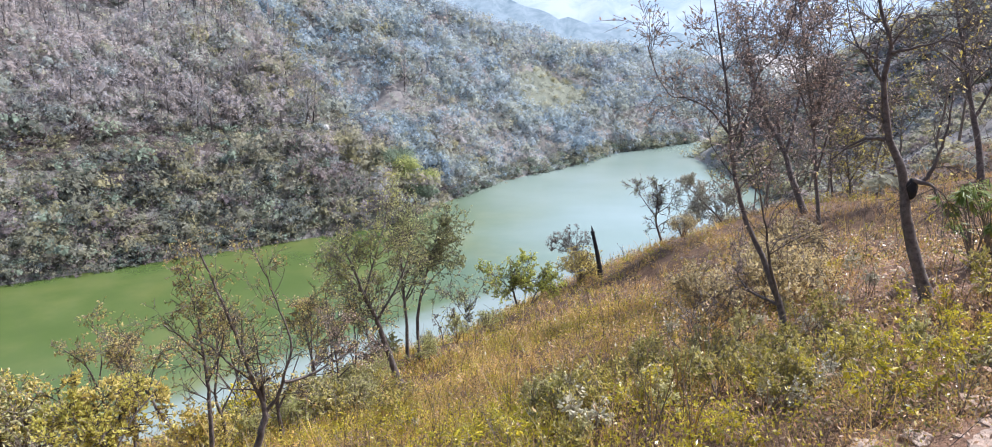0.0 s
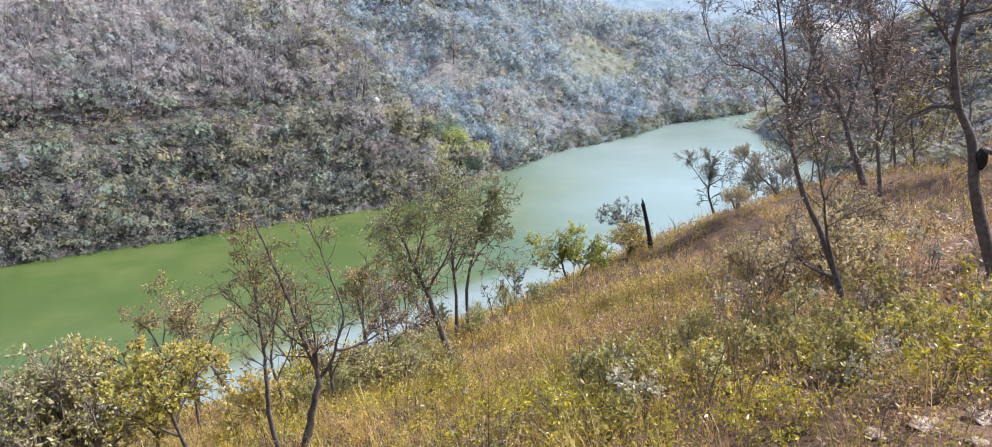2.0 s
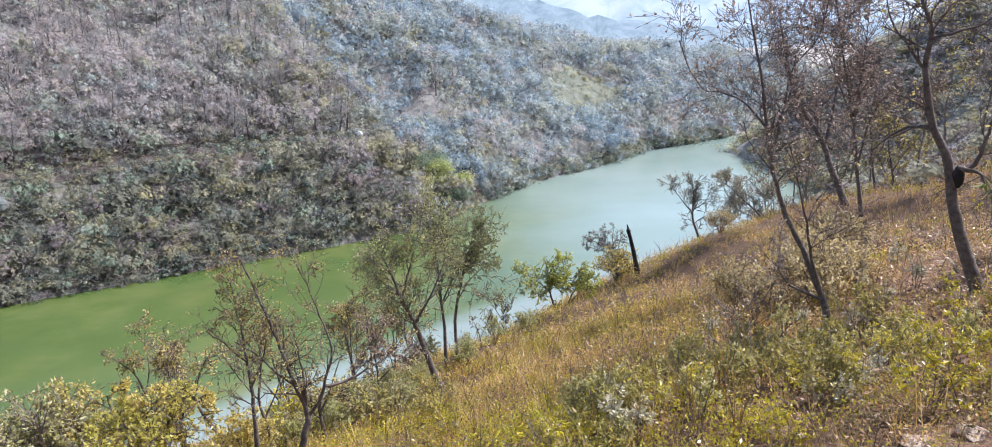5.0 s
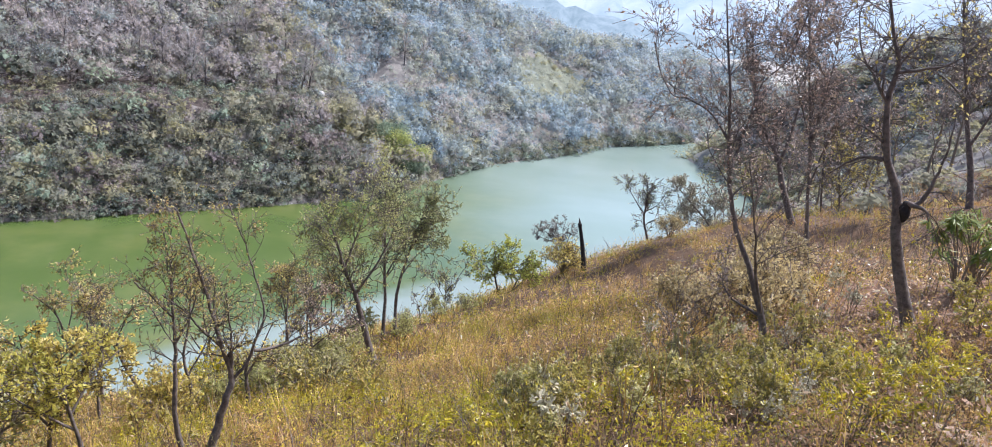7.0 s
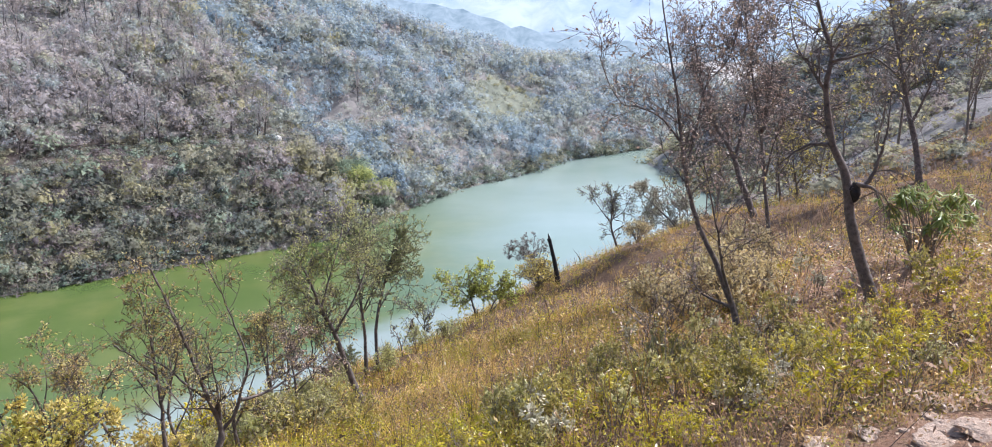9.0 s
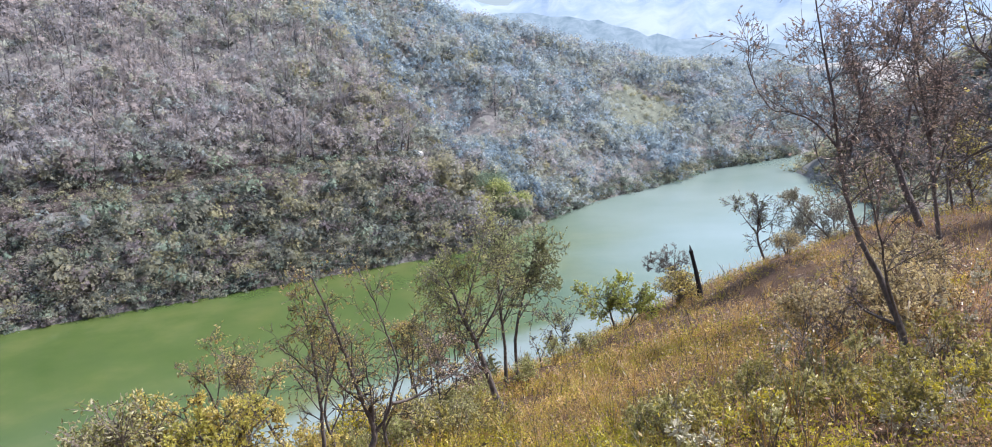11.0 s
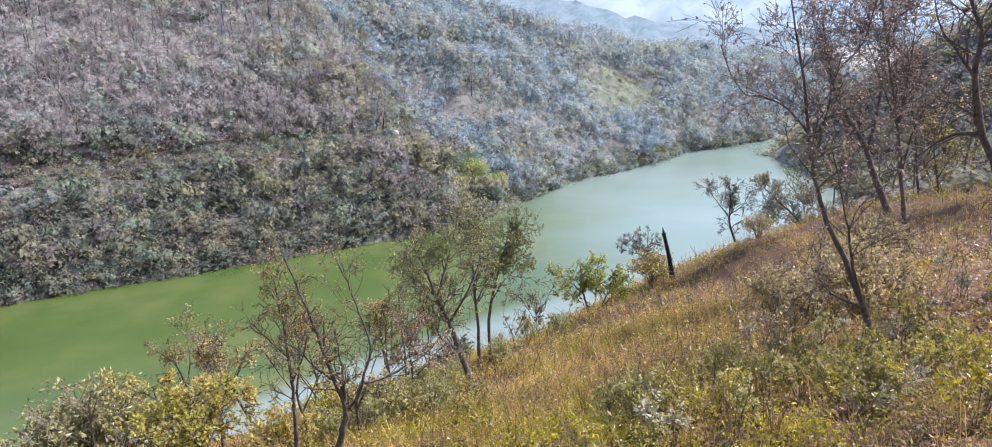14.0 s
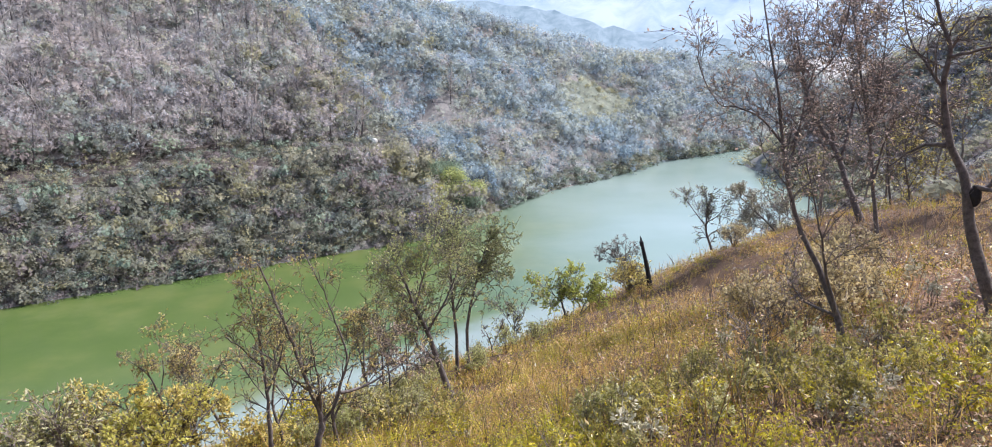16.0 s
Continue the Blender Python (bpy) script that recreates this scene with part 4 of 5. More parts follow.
for x, y, turn, k in ((1.36, 10.9, 80, 0.9), (1.5, 9.4, 10, 0.75), (-1.66, 12.9, 30, 0.6), (3.97, 8.7, 200, 0.6), (4.3, 9.1, 100, 0.6), (3.7, 9.1, 300, 0.55), (5.0, 10.0, 150, 0.7), (4.7, 9.6, 250, 0.6), (5.4, 13.2, 45, 0.7), (5.9, 15.3, 75, 0.8), (6.6, 14.4, 215, 0.8), (7.7, 15.3, 120, 0.8), (8.7, 16.1, 15, 0.9), (8.0, 17.2, 330, 0.9), (9.4, 18.4, 190, 1.0), (7.0, 16.8, 260, 0.8), (4.2, 16.2, 95, 0.8), (3.3, 13.4, 35, 0.7)):
    b = copy_thing(proto, pose(x, y, ground_z(x, y) - 0.05, 0, 0, turn))
    b.scale = (k, k, k)
DARKS = "leafy green shrubs on the slope"
proto = shrub("green_shrub", "leafy shrub with olive green leaves", 6.6, 12.76, 0.85, 0.55, 9, OLIVE, 53, group=DARKS, leaves=5, size=0.085, sprigs=6)
for x, y, turn, k in ((5.2, 12.4, 20, 1.0), (4.2, 12.9, 90, 0.9), (2.78, 12.2, 160, 0.9), (5.9, 11.6, 240, 0.8), (3.4, 14.6, 310, 0.9), (1.2, 14.6, 70, 0.7), (7.0, 14.9, 130, 1.0), (9.2, 12.9, 205, 1.1), (-3.9, 15.6, 30, 1.3), (-3.2, 17.4, 75, 1.2),
                      (-4.6, 17.2, 190, 1.3), (-2.2, 14.6, 140, 1.0), (-5.4, 17.6, 290, 0.9)):
    b = copy_thing(proto, pose(x, y, ground_z(x, y) - 0.05, 0, 0, turn))
    b.scale = (k, k, k)
for _ in range(34):
    x, y = plant_rng.uniform(0.8, 6.4), plant_rng.uniform(8.6, 14.5)
    k = plant_rng.uniform(0.45, 0.85)
    b = copy_thing(proto, pose(x, y, ground_z(x, y) - 0.05, 0, 0, plant_rng.uniform(0, 360)))
    b.scale = (k, k, k * plant_rng.uniform(0.8, 1.2))
fresh_proto = shrub("green_shrub", "leafy weed with broad pale olive leaves", 3.1, 10.6, 0.75, 0.4, 7, PALE, 58, group=DARKS, leaves=6, size=0.085, slim=0.5, sprigs=4)
for _ in range(26):
    x, y = plant_rng.uniform(0.4, 7.2), plant_rng.uniform(8.8, 15.5)
    k = plant_rng.uniform(0.5, 0.95)
    b = copy_thing(fresh_proto, pose(x, y, ground_z(x, y) - 0.05, 0, 0, plant_rng.uniform(0, 360)))
    b.scale = (k, k, k * plant_rng.uniform(0.8, 1.3))
FOOT = "leafy bushes near the water"
proto = shrub("leafy_bush", "leafy bush with pale olive leaves", -4.6, 16.4, 1.5, 0.95, 15, PALE, 56, group=FOOT, leaves=4, size=0.10, sprigs=6)
for x, y, turn, k in ((-3.6, 18.3, 40, 0.8), (-5.4, 18.9, 100, 0.7), (-4.9, 21.4, 160, 0.6), (-3.9, 23.2, 220, 0.6), (-2.6, 25.4, 130, 0.5), (-6.6, 19.2, 70, 0.6), (-3.4, 15.9, 190, 0.7)):
    b = copy_thing(proto, pose(x, y, ground_z(x, y) - 0.05, 0, 0, turn))
    b.scale = (k, k, k)
FOOTGREEN = "low leafy bushes at the foot of the slope"
proto = shrub("leafy_bush", "low bush with yellowish green leaves", -5.0, 16.2, 1.1, 0.8, 13, AIRY, 57, group=FOOTGREEN, leaves=6, size=0.085, sprigs=6)
for x, y, turn, k in ((-4.6, 15.3, 20, 1.0), (-6.0, 17.0, 70, 1.1), (-5.2, 18.2, 130, 1.1), (-4.4, 19.6, 190, 1.0), (-3.9, 21.6, 240, 1.0), (-7.0, 18.0, 300, 1.1), (-3.3, 16.6, 340, 0.9), (-5.6, 15.0, 45, 0.9), (-4.0, 24.4, 95, 1.1), (-2.4, 23.4, 150, 0.9), (-1.6, 26.5, 210, 1.0), (-0.4, 29.0, 280, 1.0)):
    b = copy_thing(proto, pose(x, y, ground_z(x, y) - 0.05, 0, 0, turn))
    b.scale = (k, k, k)


def brush_pile(x, y, seed, tall, wide, count):
    """Dead twigs that stand and lie across one another."""
    rng = random.Random(seed)
    root = new("brush_pile")
    root.matrix_world = pose(x, y, ground_z(x, y) - 0.04, 0, 0, 0)
    tagged(root, "tangled pile of dark dead twigs", "brush", "dead brush on the slope")
    for _ in range(count):
        geo = Geo()
        p = Vector((rng.gauss(0, wide * 0.4), rng.gauss(0, wide * 0.4), 0))
        d = (Vector((rng.gauss(0, 0.7), rng.gauss(0, 0.7), rng.uniform(0.3, 1.2)))).normalized() * tall * rng.uniform(0.5, 1.1)
        geo.tube(spline([p, p + d * 0.5 + any_way(rng) * 0.08, p + d], 2), [0.014, 0.012, 0.009, 0.007, 0.005], 3)
        for _ in range(3):
            q = p + d * rng.uniform(0.4, 0.9)
            geo.tube([q, q + (d.normalized() + any_way(rng) * 0.8).normalized() * tall * 0.35], [0.006, 0.003], 3)
        part("twig", geo, BARK, root)


for i, (x, y, tall, wide) in enumerate(((-4.15, 17.4, 0.9, 0.8), (-3.5, 18.4, 0.6, 0.9), (-3.0, 19.8, 0.5, 0.9), (5.0, 16.6, 1.2, 1.1), (6.2, 17.4, 1.2, 1.0), (4.6, 14.0, 0.8, 0.7), (6.5, 13.0, 0.9, 0.7))):
    brush_pile(x, y, 80 + i, tall, wide, 34)

BROWNS = "dry brown bushes on the slope"
proto = shrub("dry_bush", "dry bush of thin stems and bleached leaves", 8.3, 18.2, 1.1, 0.7, 20, DRYLEAF, 54, group=BROWNS, leaves=3, size=0.075, split=4)
for x, y, turn, k in ((6.9, 17.2, 30, 1.5), (5.6, 18.9, 100, 1.4), (7.9, 19.8, 170, 1.6), (9.4, 22.2, 80, 1.5), (9.9, 37.5, 260, 1.2)):
    b = copy_thing(proto, pose(x, y, ground_z(x, y) - 0.05, 0, 0, turn))
    b.scale = (k, k, k)


def drooping_plant(x, y, seed):
    """Long narrow leaves that hang in whorls from the ends of thin stems."""
    rng = random.Random(seed)
    root = new("drooping_shrub")
    root.matrix_world = pose(x, y, ground_z(x, y) - 0.05, 0, 0, 0)
    tagged(root, "shrub with long drooping glossy green leaves", "shrub")
    wood, leaves = Geo(), Geo()
    for k in range(22):
        a = rng.uniform(0, 6.28)
        tip = Vector((math.cos(a) * rng.uniform(0.2, 1.0), math.sin(a) * rng.uniform(0.2, 0.9), rng.uniform(1.1, 1.95)))
        line = spline([Vector((0, 0, -0.05)), tip * 0.5 + Vector((0, 0, 0.2)), tip], 4)
        wood.tube(line, [0.016 - 0.0012 * i for i in range(len(line))], 5)
        for _ in range(16):
            b = rng.uniform(0, 6.28)
            d = Vector((math.cos(b), math.sin(b), rng.uniform(-1.3, 0.1))).normalized()
            leaves.leaf(tip - Vector((0, 0, rng.uniform(0, 0.2))), d, d.cross(Vector((0, 0, 1))).normalized(), rng.uniform(0.24, 0.40), 0.07, 0.2)
    part("stem_clump", wood, GREYBARK, root)
    part("foliage", leaves, DROOP, root)


drooping_plant(10.75, 15.7, 3)
drooping_plant(11.6, 16.4, 8)


def dry_stalks(x, y, seed, tall, count):
    rng = random.Random(seed)
    root = new("dry_stalks")
    root.matrix_world = pose(x, y, ground_z(x, y) - 0.04, 0, 0, 0)
    tagged(root, "bunch of tall bare dry stalks", "plant", "dry stalks on the slope")
    for k in range(count):
        geo = Geo()
        a, bow = rng.uniform(0, 6.28), rng.uniform(0.1, 0.5)
        h = tall * rng.uniform(0.6, 1.1)
        d = Vector((math.cos(a), math.sin(a), 0))
        geo.tube(spline([d * 0.04, d * 0.1 * h + Vector((0, 0, h * 0.5)), d * bow * h + Vector((0, 0, h))], 4), [0.008 - 0.0007 * i for i in range(9)], 4)
        part("stalk", geo, STRAW if k % 2 else GREYBARK, root)


for i, (x, y) in enumerate(((2.56, 8.48), (2.2, 9.0), (2.9, 10.4), (3.5, 11.0), (1.9, 12.0), (6.2, 13.8), (7.5, 15.2), (8.6, 13.1), (0.3, 13.0), (4.4, 14.9))):
    dry_stalks(x, y, 60 + i, 1.2, 8)


def rock(x, y, size, seed, flat=0.45):
    bm = bmesh.new()
    bmesh.ops.create_icosphere(bm, subdivisions=3, radius=size)
    off = Vector((seed * 3.1, seed * 1.7, 0))
    for v in bm.verts:
        k = 1 + 0.5 * noise.noise(v.co / size * 1.3 + off) + 0.22 * noise.noise(v.co / size * 3.5 + off)
        v.co = Vector((v.co.x * k * 1.25, v.co.y * k, v.co.z * k * flat))
    me = bpy.data.meshes.new("rock")
    bm.to_mesh(me)
    bm.free()
    me.materials.append(ROCK)
    ob = new("rock", me)
    ob.matrix_world = pose(x, y, ground_z(x, y) + size * flat * 0.2, 0, 0, seed * 47)
    tagged(ob, "weathered pinkish rock half sunk in red earth", "rock", "rocks on the bank")


rock_rng = random.Random(19)
for i in range(26):
    a, d = rock_rng.uniform(0, 6.28), rock_rng.random() ** 0.6 * 1.9
    rock(5.7 + math.cos(a) * d, 6.0 + math.sin(a) * d * 0.8, rock_rng.choice((0.05, 0.06, 0.08, 0.1, 0.14, 0.2)), i + 1, rock_rng.uniform(0.25, 0.55))

for i, (x, y, size) in enumerate(((5.15, 6.7, 0.22), (5.5, 6.95, 0.2), (5.75, 6.7, 0.26), (4.21, 7.36, 0.15), (3.69, 7.36, 0.10), (5.99, 7.9, 0.28), (6.3, 7.97, 0.2), (6.72, 7.93, 0.24), (4.76, 7.36, 0.14), (5.6, 7.4, 0.12))):
    rock(x, y, size, 40 + i, 0.3)

white = bmesh.new()
bmesh.ops.create_icosphere(white, subdivisions=3, radius=0.42)
for v in white.verts:
    v.co *= 1 + 0.3 * noise.noise(v.co * 1.7)
white_mesh = bpy.data.meshes.new("boulder")
white.to_mesh(white_mesh)
white_mesh.materials.append(CHALK)
boulder = new("boulder", white_mesh)
boulder.location = (-22.6, 94.6, ground_z(-22.6, 94.6) + 0.45)
tagged(boulder, "pale boulder among the scrub", "rock")

# ---- what nobody could count ----
RNG = np.random.RandomState(77)


def leafball(n, leaf, seed, hollow=0.62, squat=0.85, corners=3, fill=0, rough=0.4):
    """Corners of n pointed leaves about a lumpy dome one metre in radius, and of larger ones that fill its inside."""
    rng = np.random.RandomState(seed)
    m = n + fill
    inner = np.arange(m) >= n
    d = rng.normal(size=(m, 3))
    d[:, 2] = np.abs(d[:, 2]) * 0.95 - 0.12
    d /= np.linalg.norm(d, axis=1, keepdims=True)
    lump = 0.76 + 0.2 * np.sin(d[:, 0] * 4 + seed) * np.cos(d[:, 1] * 5 + seed * 2) + 0.12 * np.sin(d[:, 2] * 9 + seed)
    c = d * (lump * np.where(inner, rng.uniform(0.45, 0.72, m), rng.uniform(hollow, 1.08, m)))[:, None] * [1, 1, squat]
    face = d + rng.normal(size=(m, 3)) * rough
    face /= np.linalg.norm(face, axis=1, keepdims=True)
    a = np.cross(face, rng.normal(size=(m, 3)))
    a /= np.linalg.norm(a, axis=1, keepdims=True)
    b = np.cross(a, face)
    s = np.where(inner, 0.34, leaf * rng.uniform(0.6, 1.35, m))[:, None]
    if corners == 3:
        return np.stack([c - a * s, c + b * s * 0.9, c + a * s], 1)
    return np.stack([c - a * s, c + b * s * 0.4, c + a * s, c - b * s * 0.4], 1)


def thicket(n, leaf, seed, round_=0.5):
    """Corners and slopes of n small leaves and twig ends in a ragged crown of a few lobes about one metre in radius."""
    rng = np.random.RandomState(seed)
    k = rng.randint(3, 6)
    mid = rng.normal(size=(k, 3)) * [0.40, 0.40, 0.16] + [0, 0, 0.30]
    size = rng.uniform(0.30, 0.60, k)
    who = rng.choice(k, n, p=size ** 2 / (size ** 2).sum())
    d = rng.normal(size=(n, 3))
    d /= np.linalg.norm(d, axis=1, keepdims=True)
    d[:, 2] = np.where(rng.uniform(size=n) < 0.8, np.abs(d[:, 2]), d[:, 2])
    core = rng.uniform(size=n) < 0.22
    c = mid[who] + d * (size[who] * np.where(core, rng.uniform(0.3, 0.6, n), rng.uniform(0.7, 1.2, n)))[:, None]
    face = d + [0, 0, 0.25] + rng.normal(size=(n, 3)) * 0.4
    face /= np.linalg.norm(face, axis=1, keepdims=True)
    a = np.cross(face, rng.normal(size=(n, 3)))
    a /= np.linalg.norm(a, axis=1, keepdims=True)
    b = np.cross(a, face)
    s = (leaf * np.where(core, 1.9, rng.uniform(0.6, 1.35, n)))[:, None]
    form = d * round_ + rng.normal(size=(n, 3)) * 0.12 + [0.15, 0.0, 0.5]
    form /= np.linalg.norm(form, axis=1, keepdims=True)
    return np.stack([c - a * s * 0.8, c + b * s * 1.2, c + a * s * 0.8], 1), np.repeat(form[:, None], 3, 1)


def twigball(n, seed, tall=1.0):
    """Corners of n thin slivers: a trunk and twigs that fan upwards."""
    rng = np.random.RandomState(seed)
    base = np.zeros((n, 3))
    base[:, 2] = rng.uniform(0.3, 0.8, n) * tall
    a = rng.uniform(0, 6.28, n)
    out = rng.uniform(0.06, 0.34, n)
    tip = np.stack([np.cos(a) * out, np.sin(a) * out, base[:, 2] + rng.uniform(0.12, 0.4, n) * tall], 1)
    limb = np.arange(n) < n // 5
    mid_at = rng.randint(0, n // 5, n)
    at = rng.uniform(0.35, 1.0, n)[:, None]
    start = base[mid_at] * (1 - at) + tip[mid_at] * at
    way = rng.normal(size=(n, 3)) * [0.09, 0.09, 0.05] + [0, 0, 0.12]
    tip = np.where(limb[:, None], tip, start + way * rng.uniform(0.5, 1.3, n)[:, None])
    base = np.where(limb[:, None], base, start)
    w = np.cross(tip - base, rng.normal(size=(n, 3)))
    w = w / np.linalg.norm(w, axis=1, keepdims=True) * np.where(limb, 0.008, 0.0045)[:, None]
    twigs = np.stack([base - w, base + w, tip + w * 0.4, tip - w * 0.4], 1)
    tk = []
    for k in range(2):
        v = np.array([math.cos(k * 1.57 + seed), math.sin(k * 1.57 + seed), 0]) * 0.02
        tk.append([-v, v, [0.02, 0, tall * 0.95] + v * 0.3, [0.02, 0, tall * 0.95] - v * 0.3])
    return np.concatenate([np.array(tk), twigs])


def scatter(protos, x, y, z, scale, pick, squash=None, forms=None):
    """The corners of every copy, put in its place, the copy that each face belongs to, and the slopes of the crowns where given."""
    parts_, who, slopes = [], [], []
    for k, proto_ in enumerate(protos):
        sel = np.where(pick == k)[0]
        if not len(sel):
            continue
        a = RNG.uniform(0, 6.28, len(sel))
        c, s = np.cos(a)[:, None, None], np.sin(a)[:, None, None]
        sc = scale[sel][:, None, None]
        px, py, pz = (proto_[None, ..., i] * sc for i in range(3))
        px = px * RNG.uniform(0.7, 1.45, len(sel))[:, None, None] + pz * RNG.normal(0, 0.18, len(sel))[:, None, None]
        if squash is not None:
            pz = pz * squash[sel][:, None, None]
        q = np.stack([px * c - py * s + x[sel][:, None, None], px * s + py * c + y[sel][:, None, None], pz + z[sel][:, None, None]], -1)
        parts_.append(q.reshape(-1, proto_.shape[1], 3))
        who.append(np.repeat(sel, len(proto_)))
        if forms:
            fx, fy, fz = (forms[k][None, ..., i] + np.zeros((len(sel), 1, 1)) for i in range(3))
            slopes.append(np.stack([fx * c - fy * s, fx * s + fy * c, fz], -1).reshape(-1, 3))
    if forms:
        return np.concatenate(parts_), np.concatenate(who), np.concatenate(slopes)
    return np.concatenate(parts_), np.concatenate(who)


def spots(n, r0, r1, a0, a1, power=1.0):
    r = r0 + (r1 - r0) * RNG.uniform(size=n) ** power
    a = np.radians(RNG.uniform(a0, a1, n))
    return r * np.sin(a), r * np.cos(a)


def far_scrub():
    xa, ya = spots(11500, 58, 112, -46, 12, 0.85)
    xb, yb = spots(17000, 112, 260, -46, 32, 0.85)
    # a fringe that hangs over the far waterline
    along = RNG.uniform(-10, 150, 1300)
    edge = np.interp(along, [-60, -20, 16, 37, 52, 63, 74, 84, 97, 108, 120, 132, 200], [84, 78, 70.5, 66, 63, 66.5, 70, 72.5, 73, 74, 77, 75, 69]) + RNG.uniform(-0.2, 2.2, 1300)
    xc, yc = along * 0.66 - edge * 0.75, along * 0.75 + edge * 0.66
    x, y = np.concatenate([xa, xb, xc]), np.concatenate([ya, yb, yc])
    fringe = np.arange(len(x)) >= len(xa) + len(xb)
    v, sf = beyond(x, y)
    z = np.maximum(far_height(x, y), 0)
    ok = (v > np.where(fringe, -0.5, 0.4)) & (v < 130) & (far_height(x, y) > near_height(x, y))
    clear = in_clearing(x, y)
    ok &= ~(clear & (RNG.uniform(size=len(x)) < 0.2))
    low = (v < 19) & (sf + 5 * RNG.normal(size=len(x)) < 53)
    rise = z - 9.5 - 0.02 * (sf - 40)
    track = np.abs(rise - 0.1) < 0.5
    ok &= ~(track & (sf < 75) & (RNG.uniform(size=len(x)) < 0.4))
    # thinner on the heights above the valley, which rise out of sight
    ok &= (z - 17 < 0.15 * np.hypot(x, y)) | (RNG.uniform(size=len(x)) < 0.25)
    below = (rise < 0) & (rise > -2.2) & (sf < 75)
    ok &= ~((np.hypot((x + 11.0) / 5.5, (y - 94.5) / 3.5) < 1) & (RNG.uniform(size=len(x)) < 0.85))
    x, y, z, v, sf, low, clear, fringe, below = (k[ok] for k in (x, y, z, v, sf, low, clear, fringe, below))
    n = len(x)
    r = np.hypot(x, y)
    scale = RNG.uniform(0.8, 1.5, n) * np.where(low, 1.0, 1.2) * np.where(r > 125, 1.35, 1) * np.where(clear, 0.6, 1) * np.where(fringe, 0.8, 1) * np.where(below, 0.8, 1)
    crown = (RNG.uniform(size=n) < np.where(low, 0.12, np.where(sf < 62, 0.2, 0.45))) & ~clear & ~fringe & ~below
    scale = scale * np.where(crown, 1.55, 1)
    tall = np.where(crown, 1.15, 0.95)
    protos, forms = zip(*([thicket(116, 0.098, k) for k in range(10)] + [thicket(88, 0.108, 20 + k, 0.8) for k in range(10)]))
    pick = np.where(r < 118, RNG.randint(0, 10, n), 10 + RNG.randint(0, 10, n))
    lift = np.where(crown, scale * 0.45, -0.1)
    q, who, slopes = scatter(protos, x, y, z + lift, scale, pick, tall, forms)
    u = RNG.uniform(size=n)
    mats = [GREYGREEN, DRYBROWN, DULLOLIVE, DULLYELLOW, DULLGREEN, GREYCROWN, HAZEGREEN, LOWGREEN, LOWBROWN, MIDOLIVE]
    patch = bumps(x, y, 26, 31) * 0.25
    gold = np.clip(bumps(x, y, 40, 33) + 0.6 - np.abs(sf - 56) / 14, 0, 0.5)
    lowmix = np.select([u < 0.08 + 0.5 * gold, u < 0.46 + patch, u < 0.62, u < 0.84, u < 0.93], [3, 7, 8, 2, 4], 0)
    drymix = np.select([u < 0.05 + 0.35 * gold, u < 0.50 + patch, u < 0.64, u < 0.82, u < 0.90], [9, 1, 5, 0, 9], 1)
    # the far end takes the bluest mix, haze painted into the scrub
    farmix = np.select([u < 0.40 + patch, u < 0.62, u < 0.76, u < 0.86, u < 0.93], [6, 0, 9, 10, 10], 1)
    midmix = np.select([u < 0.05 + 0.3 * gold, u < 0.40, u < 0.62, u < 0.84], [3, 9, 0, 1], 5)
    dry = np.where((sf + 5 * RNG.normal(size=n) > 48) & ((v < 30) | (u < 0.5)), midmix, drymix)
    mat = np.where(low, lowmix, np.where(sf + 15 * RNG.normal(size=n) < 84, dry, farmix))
    # folds of the hill get the darker blue in place of shade
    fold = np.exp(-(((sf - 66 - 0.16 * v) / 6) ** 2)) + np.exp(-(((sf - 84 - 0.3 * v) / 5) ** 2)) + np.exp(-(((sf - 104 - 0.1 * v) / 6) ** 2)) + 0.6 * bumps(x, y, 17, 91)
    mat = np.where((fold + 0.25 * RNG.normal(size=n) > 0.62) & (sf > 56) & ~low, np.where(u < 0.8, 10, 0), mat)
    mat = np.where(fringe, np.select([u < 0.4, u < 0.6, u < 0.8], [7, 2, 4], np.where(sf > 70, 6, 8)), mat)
    mat = np.where((np.hypot((x + 13) / 9, (y - 91.5) / 5) < 1) & (u < 0.7), np.where(u < 0.4, 3, 2), mat)
    mat = np.where(clear, RNG.choice([9, 9, 3, 0], n), mat)
    tone = np.clip(0.5 + 0.34 * RNG.normal(size=n)[who] + 0.12 * RNG.normal(size=len(who)), 0, 1)
    ob = stuff_mesh("far_scrub", q, 3, mats + [GULLYSHADE], mat[who], slopes, tone)
    tagged(ob, "dense grey-green and brown scrub on the opposite hillside, tinted with haze", "scrub", kind="stuff")


far_scrub()


def far_trees():
    x, y = spots(4200, 66, 250, -46, 30, 0.9)
    v, sf = beyond(x, y)
    z = far_height(x, y)
    ok = (v > 17) & (v < 130) & (z > near_height(x, y)) & ~in_clearing(x, y)
    ok &= RNG.uniform(size=len(x)) < np.where(sf < 60, 0.75, 0.22)
    x, y, z = x[ok], y[ok], z[ok]
    n = len(x)
    protos = [twigball(58, k) for k in range(8)]
    q, who = scatter(protos, x, y, z - 0.2, RNG.uniform(2.8, 5.6, n), RNG.randint(0, 8, n))
    stem = np.tile(np.arange(60) < 2, len(q) // 60)
    ob = stuff_mesh("far_trees", q, 4, [TWIG, BROWNTWIG, FARSTEM], np.where(stem, 2, (who % 2)))
    tagged(ob, "leafless grey-brown trees on the opposite hillside", "trees", kind="stuff")


far_trees()


